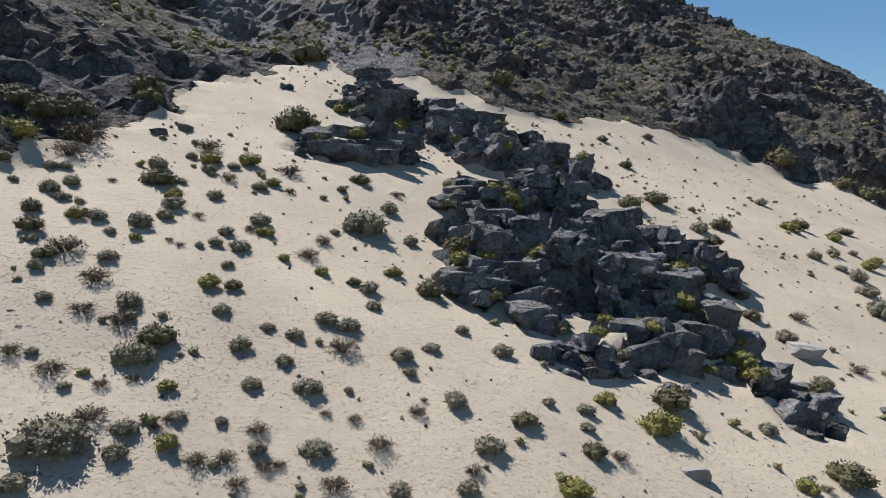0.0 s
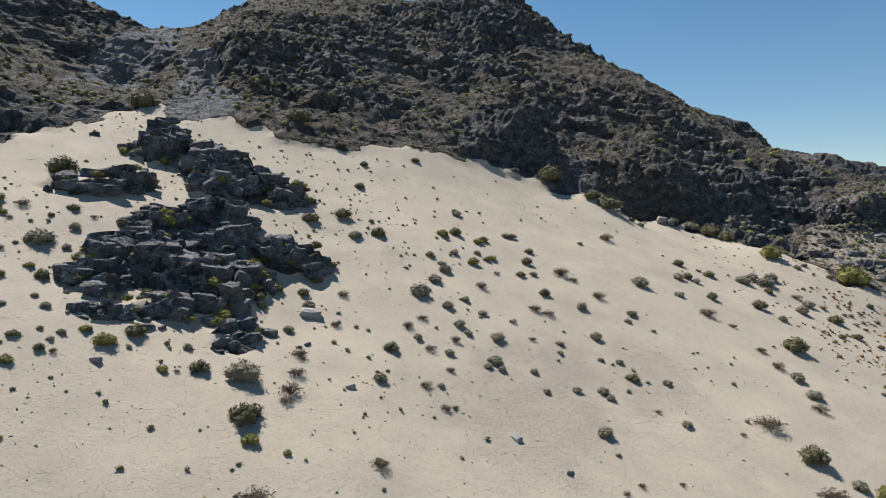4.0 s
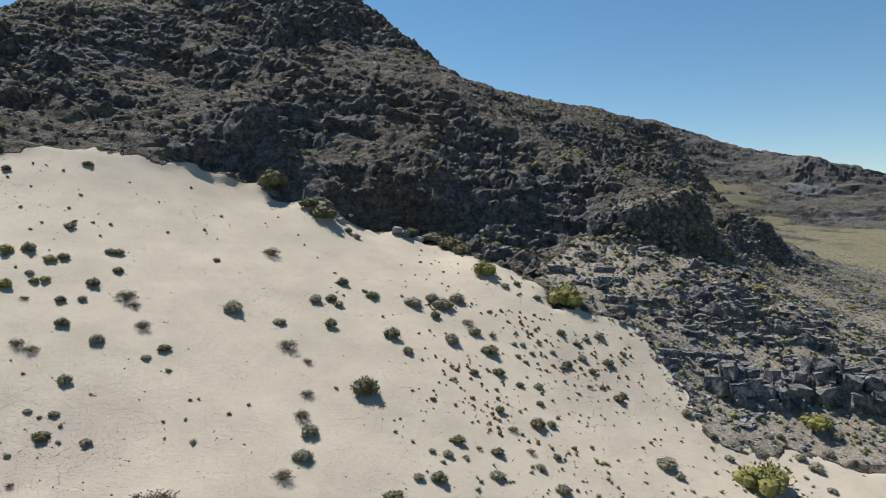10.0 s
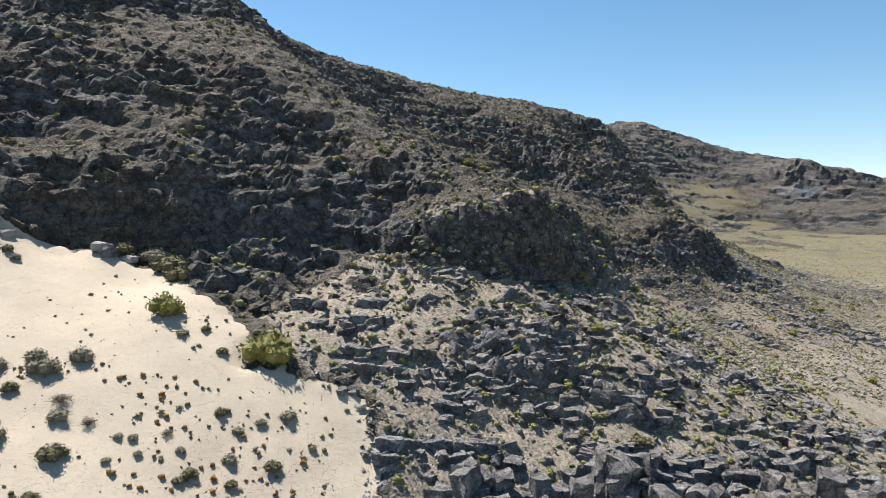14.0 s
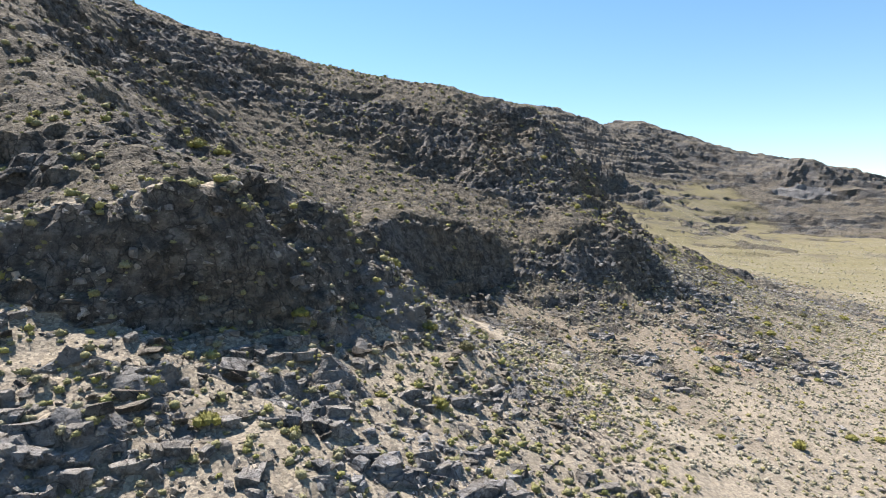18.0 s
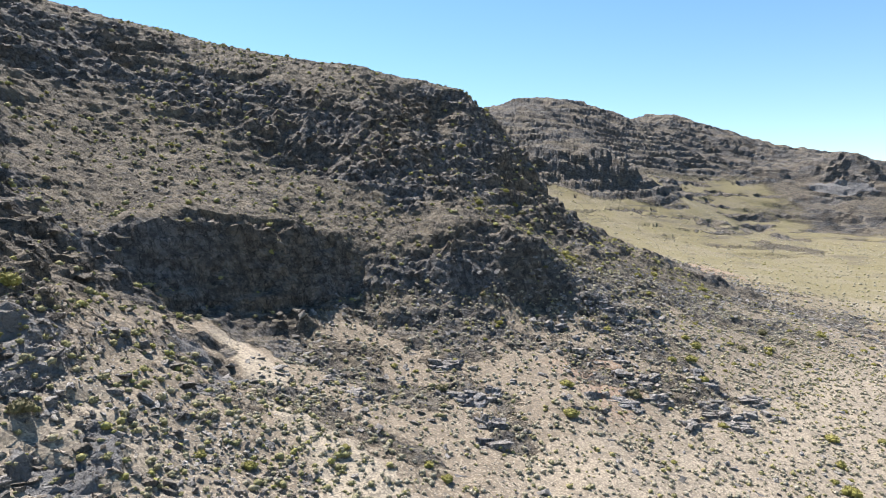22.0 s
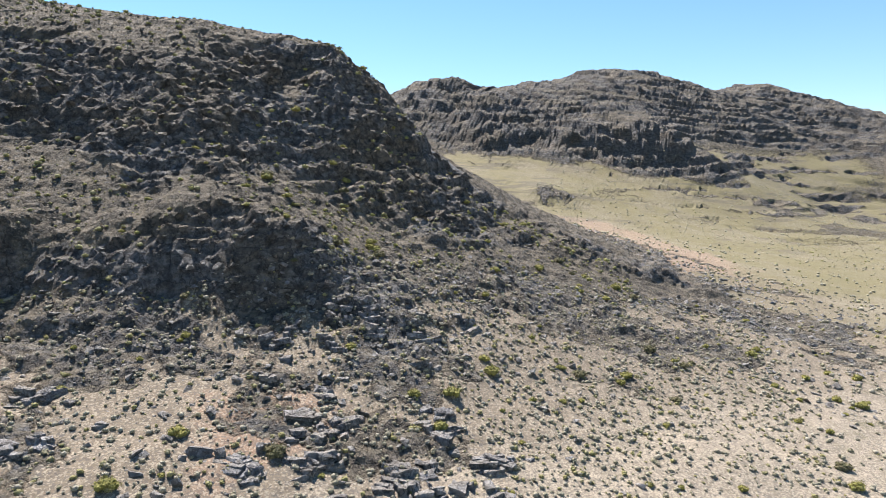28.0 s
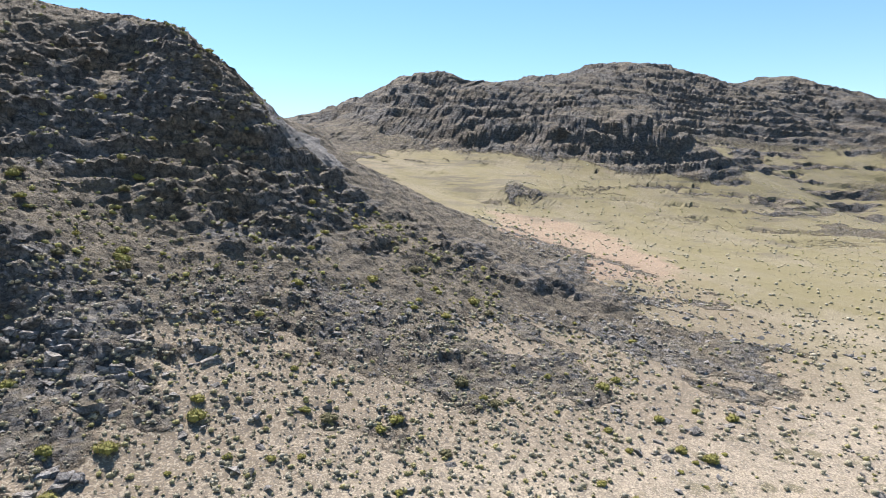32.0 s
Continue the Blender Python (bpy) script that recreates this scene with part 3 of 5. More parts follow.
def land(x, y):
    """Places of the ground's points with all relief, and the shares of sand and soil."""
    shape = x.shape
    z = base_height(x, y)
    wobble = 1.6 * fbm(x / 7, y / 7, 0 * x, 3, 11)
    sand = smooth(-1.0, 1.0, inside_distance(x, y, SAND) + wobble + 1.1 * fbm(x / 1.8, y / 1.8, 0 * x, 3, 13))
    outcropping = np.zeros(shape)
    for poly, lift in OUTCROPS:
        m = smooth(-0.25, 1.1, inside_distance(x, y, poly) + 0.25 * fbm(x / 1.6, y / 1.6, 0 * x, 2, 61))
        z = z + 0.55 * lift * m
        outcropping = np.maximum(outcropping, smooth(0.0, 0.12, m))
    sand = sand * (1 - outcropping * smooth(-0.22, -0.02, fbm(x / 1.9, y / 1.3, 0 * x, 3, 69)))
    pale = 0.5 * outcropping
    for poly in PALE:
        pale = np.maximum(pale, smooth(-1.0, 1.5, inside_distance(x, y, poly) + wobble))
    sand = sand * (1 - 0.85 * smooth(0.55, 0.75, pale * (1 - outcropping) + 0.4 * fbm(x / 2, y / 2, 0 * x, 3, 63)))
    gravel = np.zeros(shape)
    for poly in GRAVEL:
        gravel = np.maximum(gravel, smooth(-3.0, 3.0, inside_distance(x, y, poly) + 1.5 * wobble))
    pale = np.maximum(pale, 0.72 * smooth(-1.0, 2.0, inside_distance(x, y, BENCH)))
    lie = np.hypot(np.gradient(z, axis=0) / np.gradient(x, axis=0), np.gradient(z, axis=1) / np.gradient(y, axis=1))
    sand = sand * smooth(1.15, 0.85, lie)
    soil = smooth(-3.5, 3.5, inside_distance(x, y, VALLEY) + 3 * wobble) * (1 - sand)
    grade = np.hypot(np.gradient(z, axis=0) / np.gradient(x, axis=0), np.gradient(z, axis=1) / np.gradient(y, axis=1))
    bench = smooth(-5.0, -1.5, inside_distance(x, y, BENCH)) * smooth(1.0, 0.65, grade) * smooth(-0.12, 0.04, fbm(x / 4.5, y / 3.5, 0 * x, 4, 67) + 0.3)
    soil = np.maximum(soil, 0.85 * bench * (1 - sand) * (1 - outcropping))
    far = smooth(230, 420, y)
    # bedrock that breaks through the soil under the cliffs, and ledges in the far slopes
    spur = smooth(-2.0, 2.5, inside_distance(x, y, SPUR) + wobble)
    z = z + 0.9 * spur
    valley_depth = np.maximum(inside_distance(x, y, VALLEY), 0)
    bedrock = smooth(0.06, 0.2, fbm(x / 8, y / 6, 0 * x, 4, 73) + 0.5 * np.exp(-valley_depth / 15.0) - 0.2) * smooth(84, 92, y) * (1 - smooth(16, 24, valley_depth)) * soil * 0.72
    far_ledge = np.maximum(smooth(0.1, 0.2, fbm(x / 32, y / 32, z / 2.4, 4, 6) - 0.03 + 0.34 * smooth(52, 92, z) + 0.22 * smooth(255, 300, x) * smooth(46, 56, z)), smooth(0.5, 0.8, grade))
    for poly in ROCKY:
        bedrock = np.maximum(bedrock, 0.66 * smooth(-2.5, 2.5, inside_distance(x, y, poly) + wobble) * smooth(-0.3, 0.12, fbm(x / 5, y / 4, 0 * x, 4, 75)))
    bare, red = np.zeros(shape), np.zeros(shape)
    for poly in TRACK:
        bare = np.maximum(bare, smooth(-1.2, 1.0, inside_distance(x, y, poly) + 0.7 * wobble))
    for poly in RED:
        red = np.maximum(red, smooth(-8.0, 8.0, inside_distance(x, y, poly) + 4 * wobble))
    soil = soil * (1 - 0.9 * bedrock)
    z = z + 0.15 * bedrock
    soil = soil * (1 - far) + far * (1 - sand) * np.maximum(smooth(52, 34, z + 14 * fbm(x / 40, y / 40, 0 * x, 4, 5)), 0.0) * (1 - 0.8 * far_ledge) + far * (1 - sand) * 0.85 * (1 - far_ledge) * smooth(34, 52, z) * smooth(84, 58, z)
    hillside = smooth(248, 285, x + 12 * fbm(x / 25, y / 25, 0 * x, 3, 8)) * smooth(435, 465, y)
    soil = np.clip(soil, 0, 1) * (1 - 0.7 * hillside)
    stony = smooth(36, 6, valley_depth) * (1 - far) * smooth(70, 90, y)
    rock = np.clip(1 - sand - soil, 0, 1)
    size = 1 + 2.2 * far
    gx, gy = np.gradient(z, axis=0) / np.gradient(x, axis=0), np.gradient(z, axis=1) / np.gradient(y, axis=1)
    length = np.sqrt(gx ** 2 + gy ** 2 + 1)
    nx, ny, nz = -gx / length, -gy / length, 1 / length
    # where the rock stands out in crags and cliffs; elsewhere it lies under rubble and soil
    steep = smooth(0.55, 1.15, np.sqrt(gx ** 2 + gy ** 2))
    crag = smooth(0.36, 0.60, 0.40 * steep + 0.27 + 0.15 * smooth(110, 90, y) + 0.14 * smooth(-8, -14, x) + 0.12 * far + 0.6 * fbm(x / (17 * size), y / (17 * size), z / 12, 4, 17))
    crag = np.maximum(np.maximum(crag, outcropping), np.maximum(bedrock, far * far_ledge))
    crag = np.maximum(crag, 0.85 * smooth(-4.0, -1.0, inside_distance(x, y, BENCH)))
    crag = np.maximum(crag, spur * smooth(-0.12, 0.05, fbm(x / 7, y / 7, z / 5, 3, 77)))
    # ledges that follow the tilted beds of rock
    bed = (z + 0.10 * x - 0.05 * y + (1.5 + 6 * far) * fbm(x / (14 + 40 * far), y / (14 + 40 * far), z / 14, 3, 31)) / (2.4 + 2.4 * far)
    step = (bed - np.floor(bed))
    ledge = (smooth(0.35, 0.9, step) - step) * (2.4 + 3.4 * far) * (0.2 + 0.8 * crag) * (far + (1 - far) * smooth(-0.15, 0.35, fbm(x / 17, y / 17, z / 6, 3, 39)))
    thin = (z + 0.10 * x - 0.05 * y + 0.9 * fbm(x / 7, y / 7, z / 7, 2, 33)) / 1.15
    thin = thin - np.floor(thin)
    ledge = ledge + 0.75 * (smooth(0.3, 0.8, thin) - thin) * 1.15 * (0.25 + 0.75 * crag) * (1 - far)
    gap, block = cells(x / (4.4 * size), y / (4.4 * size), z / (6.0 * size), 41)
    gap2, block2 = cells(x / (1.7 * size), y / (1.7 * size), z / (1.6 * size), 47)
    gap3, block3 = cells(x / (0.85 * size), y / (0.85 * size), z / (0.8 * size), 57)
    rough = 0.9 * fbm(x / (13 * size), y / (13 * size), z / (13 * size), 4, 3) + (0.35 + 0.75 * crag) * 0.6 * ridged(x / (6.5 * size), y / (6.5 * size), z / (8.0 * size), 3, 43)
    rough = rough + crag * (0.3 * block - 0.25 * (1 - smooth(0, 0.1, gap))) + (0.1 + 0.2 * crag) * block2 + (0.09 + 0.14 * crag) * block3 + 0.1 * ridged(x / (2.4 * size), y / (2.4 * size), z / (1.5 * size), 1, 53)
    sheer = smooth(1.1, 1.6, np.sqrt(gx ** 2 + gy ** 2)) * (1 - far)
    for poly in CLIFFS:
        sheer = np.maximum(sheer, smooth(-0.5, 0.6, inside_distance(x, y, poly)))
    rough = size * rough * (1 - 0.25 * outcropping) * (1 - 0.35 * bedrock) * (1 - 0.6 * sheer) * (1 - 0.5 * far)
    push = rock * (rough + (0.42 + 0.33 * far) * ledge) + soil * (0.25 * fbm(x / 6, y / 6, z / 6, 4, 19) + 0.05 * block2 + 0.05 * block3 * (0.4 + stony) + 0.4 * size * fbm(x / 25, y / 25, 0 * x, 3, 23)) + sand * (0.35 * fbm(x / 13, y / 13, 0 * x, 3, 29) + 0.045 * fbm(x / 1.8, y / 1.8, 0 * x, 3, 37))
    calm = 1 - smooth(900, 1400, np.hypot(x - 120, y - 250))
    push = push * calm
    return np.stack([x + nx * push, y + ny * push, z + nz * push + rock * ledge * 0.4 * calm], -1), sand, soil, pale, crag, stony * (1 - bare), gravel, bare, red


def ground():
    x, y = np.meshgrid(GX, GY, indexing="ij")
    p, sand, soil, pale, crag, stony, gravel, bare, red = land(x, y)
    ny = len(GY)
    i, j = np.meshgrid(np.arange(len(GX) - 1), np.arange(ny - 1), indexing="ij")
    quads = np.stack([i * ny + j, (i + 1) * ny + j, (i + 1) * ny + j + 1, i * ny + j + 1], -1).reshape(-1, 4)
    fy = y[:-1, :-1].ravel()
    fsand, fsoil = sand[:-1, :-1].ravel() > 0.5, soil[:-1, :-1].ravel() > 0.5
    zone = np.where(fy > 262, 3, np.where(fsand, 0, np.where(fsoil, 1, 2)))
    names = (("sand_slope", "pale windblown sand slope with faint stony patches", "sand"),
             ("valley_floor", "tan gravelly soil sloping below the dark cliffs", "ground"),
             ("rocky_mountainside", "dark grey craggy volcanic rock face with ledges", "mountain"),
             ("distant_mountains", "far brown-grey desert mountains with layered ledges", "mountain"))
    flat = p.reshape(-1, 3)
    for k, (name, label, category) in enumerate(names):
        q = quads[zone == k]
        used, index = np.unique(q, return_inverse=True)
        me = bpy.data.meshes.new(name)
        me.vertices.add(len(used))
        me.vertices.foreach_set("co", flat[used].ravel())
        me.loops.add(q.size)
        me.loops.foreach_set("vertex_index", index.ravel().astype(np.int32))
        me.polygons.add(len(q))
        me.polygons.foreach_set("loop_start", np.arange(0, q.size, 4, dtype=np.int32))
        me.polygons.foreach_set("use_smooth", np.full(len(q), k < 2))
        me.update(calc_edges=True)
        for attr, data in (("sand", sand), ("soil", soil), ("pale", pale), ("crag", crag), ("stony", stony), ("gravel", gravel), ("bare", bare), ("red", red)):
            me.attributes.new(attr, "FLOAT", "POINT").data.foreach_set("value", data.ravel()[used].astype(np.float32))
        me.materials.append(LAND_MAT)
        tagged(new(name, me), label, category, kind="structure")
    return p, crag


LAND_POINTS, LAND_CRAG = ground()


def surface(x, y):
    """Points of the finished ground, and its normals, at plan places."""
    x, y = np.atleast_1d(np.asarray(x, float)), np.atleast_1d(np.asarray(y, float))
    i = np.clip(np.searchsorted(GX, x) - 1, 0, len(GX) - 2)
    j = np.clip(np.searchsorted(GY, y) - 1, 0, len(GY) - 2)
    u = ((x - GX[i]) / (GX[i + 1] - GX[i]))[:, None]
    v = ((y - GY[j]) / (GY[j + 1] - GY[j]))[:, None]
    a, b, c, d = LAND_POINTS[i, j], LAND_POINTS[i + 1, j], LAND_POINTS[i, j + 1], LAND_POINTS[i + 1, j + 1]
    p = a * (1 - u) * (1 - v) + b * u * (1 - v) + c * (1 - u) * v + d * u * v
    n = np.cross((b - a) * (1 - v) + (d - c) * v, (c - a) * (1 - u) + (d - b) * u)
    return p, n / np.linalg.norm(n, axis=1)[:, None]


# ---- materials of rocks and plants ----
def rock_material(name, bright, brown=1.0):
    m = material(name, 0.85)
    n = Nodes(m)
    col, joints = rock_colour(n, bright, brown)
    tint = n.range(n.random(), 0.0, 1.0, -0.3, 0.45)
    col = n.mix(n.range(tint, 0.0, 0.45, 0.0, 0.35), col, ROCK_PALE)
    dust = n.math("ADD", n.upness(), n.math("MULTIPLY", n.math("SUBTRACT", n.noise(1.2, 5, 0.7), 0.5), 0.8))
    col = n.mix(n.range(dust, 0.8, 1.1, 0.0, 0.45), col, (0.33, 0.30, 0.26))
    h = n.math("ADD", n.noise(1.8, 9, 0.72), n.math("MULTIPLY", joints, 0.3))
    n.finish(col, n.bump(n.noise(9.0, 6, 0.75), 0.9, 0.1, n.bump(h, 1.0, 0.6)))
    return m


def pale_rock_material():
    m = material("pale_rock", 0.85)
    n = Nodes(m)
    col = n.mix(n.range(n.noise(0.8, 6, 0.65), 0.3, 0.7), (0.17, 0.17, 0.17), (0.36, 0.345, 0.33))
    n.finish(col, n.bump(n.noise(2.6, 8, 0.7), 0.7, 0.2))
    return m


def leaf_material(name, a, b, other):
    m = material(name, 0.75)
    n = Nodes(m)
    col = n.mix(n.random(), a, b)
    col = n.mix(n.range(n.noise(2.5, 3, 0.6), 0.35, 0.7, 0.0, 0.75), col, other)
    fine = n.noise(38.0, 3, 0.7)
    # near-black in the bump's hollows: shade between leaves and twigs put into the colour
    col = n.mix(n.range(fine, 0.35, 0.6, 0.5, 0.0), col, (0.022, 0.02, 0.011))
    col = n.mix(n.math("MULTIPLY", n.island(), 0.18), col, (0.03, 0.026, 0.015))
    n.finish(col, n.bump(fine, 1.0, 0.06))
    return m


def stuff_leaf_material(name, a, b, c):
    m = material(name, 0.8)
    n = Nodes(m)
    col = n.mix(n.range(n.attribute("tint"), 0.0, 0.6), a, b)
    col = n.mix(n.range(n.attribute("tint"), 0.7, 0.95), col, c)
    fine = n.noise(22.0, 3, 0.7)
    # gaps in the brush darkened in the colour, as if shaded, where the bump dips
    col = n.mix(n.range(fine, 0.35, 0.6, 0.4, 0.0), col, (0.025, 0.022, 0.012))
    n.finish(col, n.bump(fine, 1.0, 0.1))
    return m


ROCK_MAT, PALE_MAT = rock_material("dark_rock", 1.0), pale_rock_material()
JOINTED_MAT = rock_material("blue_grey_rock", 1.4, 0.0)
BENCH_MAT = rock_material("bench_rock", 1.65, 0.4)
RUBBLE_MAT = rock_material("rubble_rock", 2.5, 1.0)
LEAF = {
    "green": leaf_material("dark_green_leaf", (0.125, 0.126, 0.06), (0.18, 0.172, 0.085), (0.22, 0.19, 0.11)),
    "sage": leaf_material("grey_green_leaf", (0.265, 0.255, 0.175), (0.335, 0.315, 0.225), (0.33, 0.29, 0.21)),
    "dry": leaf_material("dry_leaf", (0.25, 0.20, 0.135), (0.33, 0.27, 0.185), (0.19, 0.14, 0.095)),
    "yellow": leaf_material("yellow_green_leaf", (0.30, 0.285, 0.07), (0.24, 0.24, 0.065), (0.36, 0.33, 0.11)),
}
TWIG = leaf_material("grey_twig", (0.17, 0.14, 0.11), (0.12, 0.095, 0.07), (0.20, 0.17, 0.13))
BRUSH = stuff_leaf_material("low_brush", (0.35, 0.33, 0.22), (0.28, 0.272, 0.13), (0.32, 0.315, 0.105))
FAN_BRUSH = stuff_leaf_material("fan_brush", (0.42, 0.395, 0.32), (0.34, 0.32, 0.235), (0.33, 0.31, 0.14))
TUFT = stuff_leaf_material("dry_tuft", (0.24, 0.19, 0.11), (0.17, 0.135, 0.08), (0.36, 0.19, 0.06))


# ---- rocks ----
def hull(seed, squash=(1, 1, 1), count=18):
    """An angular stone about 1 m across, as arrays of points and triangles."""
    r = random.Random(seed)
    bm = bmesh.new()
    for _ in range(count):
        v = Vector((r.uniform(-1, 1), r.uniform(-1, 1), r.uniform(-1, 1)))
        k = (abs(v.x) ** 4 + abs(v.y) ** 4 + abs(v.z) ** 4) ** 0.25
        v = v / k * r.uniform(0.42, 0.55)
        bm.verts.new((v.x * squash[0], v.y * squash[1], v.z * squash[2]))
    res = bmesh.ops.convex_hull(bm, input=bm.verts)
    bmesh.ops.delete(bm, geom=[g for g in bm.verts if not g.link_faces], context="VERTS")
    bmesh.ops.triangulate(bm, faces=bm.faces)
    bmesh.ops.recalc_face_normals(bm, faces=bm.faces)
    bm.verts.index_update()
    pts = np.array([v.co[:] for v in bm.verts])
    tri = np.array([[v.index for v in f.verts] for f in bm.faces])
    bm.free()
    return pts, tri


def rough_stone(seed, squash, amount=0.13):
    """A jointed block: a box with knocked-off corners, cut finer and roughened."""
    r = random.Random(seed)
    bm = bmesh.new()
    for cx in (-0.5, 0.5):
        for cy in (-0.5, 0.5):
            for cz in (-0.5, 0.5):
                for _ in range(3):
                    bm.verts.new([c * r.uniform(0.42, 1.0) * q for c, q in zip((cx, cy, cz), squash)])
    bmesh.ops.convex_hull(bm, input=bm.verts)
    bmesh.ops.delete(bm, geom=[g for g in bm.verts if not g.link_faces], context="VERTS")
    bmesh.ops.subdivide_edges(bm, edges=bm.edges, cuts=1, use_grid_fill=True)
    for v in bm.verts:
        v.co += Vector(noise.noise_vector(v.co * 3.1 + Vector((seed * 3.7, 0, 0)))) * amount
    bmesh.ops.triangulate(bm, faces=bm.faces)
    bmesh.ops.recalc_face_normals(bm, faces=bm.faces)
    me = bpy.data.meshes.new("stone")
    bm.to_mesh(me)
    bm.free()
    return me


def joined(name, variants, centres, turns, sizes, mat, tint=None, smooth_shade=False):
    """Many copies of small shapes in one mesh. turns: rotation matrices; sizes: one or three scales each."""
    pts, tris, tints, base = [], [], [], 0
    sizes = np.asarray(sizes, float)
    if sizes.ndim == 1:
        sizes = np.repeat(sizes[:, None], 3, 1)
    which = np.arange(len(centres)) % len(variants)
    for k, (vp, vt) in enumerate(variants):
        sel = np.nonzero(which == k)[0]
        if not len(sel):
            continue
        q = np.einsum("nij,nvj->nvi", turns[sel], vp[None] * sizes[sel][:, None, :]) + centres[sel][:, None, :]
        pts.append(q.reshape(-1, 3))
        tris.append((vt[None] + (np.arange(len(sel)) * len(vp))[:, None, None]).reshape(-1, 3) + base)
        base += q.shape[0] * q.shape[1]
        if tint is not None:
            tints.append(np.repeat(tint[sel], len(vp)))
    pts, tris = np.concatenate(pts), np.concatenate(tris)
    me = bpy.data.meshes.new(name)
    me.vertices.add(len(pts))
    me.vertices.foreach_set("co", pts.ravel())
    me.loops.add(tris.size)
    me.loops.foreach_set("vertex_index", tris.ravel().astype(np.int32))
    me.polygons.add(len(tris))
    me.polygons.foreach_set("loop_start", np.arange(0, tris.size, 3, dtype=np.int32))
    me.polygons.foreach_set("use_smooth", np.full(len(tris), smooth_shade))
    me.update(calc_edges=True)
    if tint is not None:
        me.attributes.new("tint", "FLOAT", "POINT").data.foreach_set("value", np.concatenate(tints).astype(np.float32))
    me.materials.append(mat)
    return new(name, me)


def turned(n, rng, lean=0.3):
    """Random rotation matrices: any heading, a little lean."""
    a, b, c = rng.uniform(0, 2 * np.pi, n), rng.normal(0, lean, n), rng.normal(0, lean, n)
    ca, sa, cb, sb, cc, sc = np.cos(a), np.sin(a), np.cos(b), np.sin(b), np.cos(c), np.sin(c)
    z = np.zeros(n)
    o = z + 1
    rz = np.stack([np.stack([ca, -sa, z], -1), np.stack([sa, ca, z], -1), np.stack([z, z, o], -1)], 1)
    rx = np.stack([np.stack([o, z, z], -1), np.stack([z, cb, -sb], -1), np.stack([z, sb, cb], -1)], 1)
    ry = np.stack([np.stack([cc, z, sc], -1), np.stack([z, o, z], -1), np.stack([-sc, z, cc], -1)], 1)
    return rz @ rx @ ry


STONES = [hull(100 + k, (1, 0.8 + 0.04 * k, 0.58 + 0.06 * (k % 4)), 9 + k % 3) for k in range(8)]
PEBBLES = [hull(200 + k, (1, 0.85, 0.6), 8) for k in range(5)]
BLOCKS = [rough_stone(300 + k, (1.0, 0.75, 0.6 + 0.08 * (k % 4))) for k in range(10)]
for me in BLOCKS:
    me.materials.append(JOINTED_MAT)
BENCH_BLOCKS = [rough_stone(320 + k, (1.0, 0.8, 0.55 + 0.07 * (k % 4))) for k in range(8)]
for me in BENCH_BLOCKS:
    me.materials.append(BENCH_MAT)
PALE_BLOCKS = [rough_stone(340 + k, (1.0, 0.8, 0.6)) for k in range(4)]
for me in PALE_BLOCKS:
    me.materials.append(PALE_MAT)


def jointed_block(seed, mat, cuts):
    """A block broken along its joints: a box with corners knocked off and uneven faces."""
    r = random.Random(seed)
    bm = bmesh.new()
    for c in itertools.product((-0.5, 0.5), repeat=3):
        bm.verts.new([q * r.uniform(0.6, 1.0) for q in c])
        if r.random() < 0.7:
            bm.verts.new([q * r.uniform(0.5, 1.0) for q in c])
    bmesh.ops.convex_hull(bm, input=bm.verts)
    bmesh.ops.delete(bm, geom=[g for g in bm.verts if not g.link_faces], context="VERTS")
    bmesh.ops.subdivide_edges(bm, edges=bm.edges, cuts=cuts, use_grid_fill=True)
    for v in bm.verts:
        v.co += Vector(noise.noise_vector(v.co * 2.2 + Vector((seed * 3.7, 0, 0)))) * 0.16 + Vector(noise.noise_vector(v.co * 5.5 + Vector((0, seed * 1.3, 0)))) * 0.085
    bmesh.ops.triangulate(bm, faces=bm.faces)
    bmesh.ops.recalc_face_normals(bm, faces=bm.faces)
    me = bpy.data.meshes.new("jointed_block")
    bm.to_mesh(me)
    bm.free()
    me.materials.append(mat)
    return me


JOINTED = [jointed_block(360 + k, JOINTED_MAT, 2) for k in range(12)]
BENCH_JOINTED = [jointed_block(380 + k, BENCH_MAT, 1) for k in range(12)]


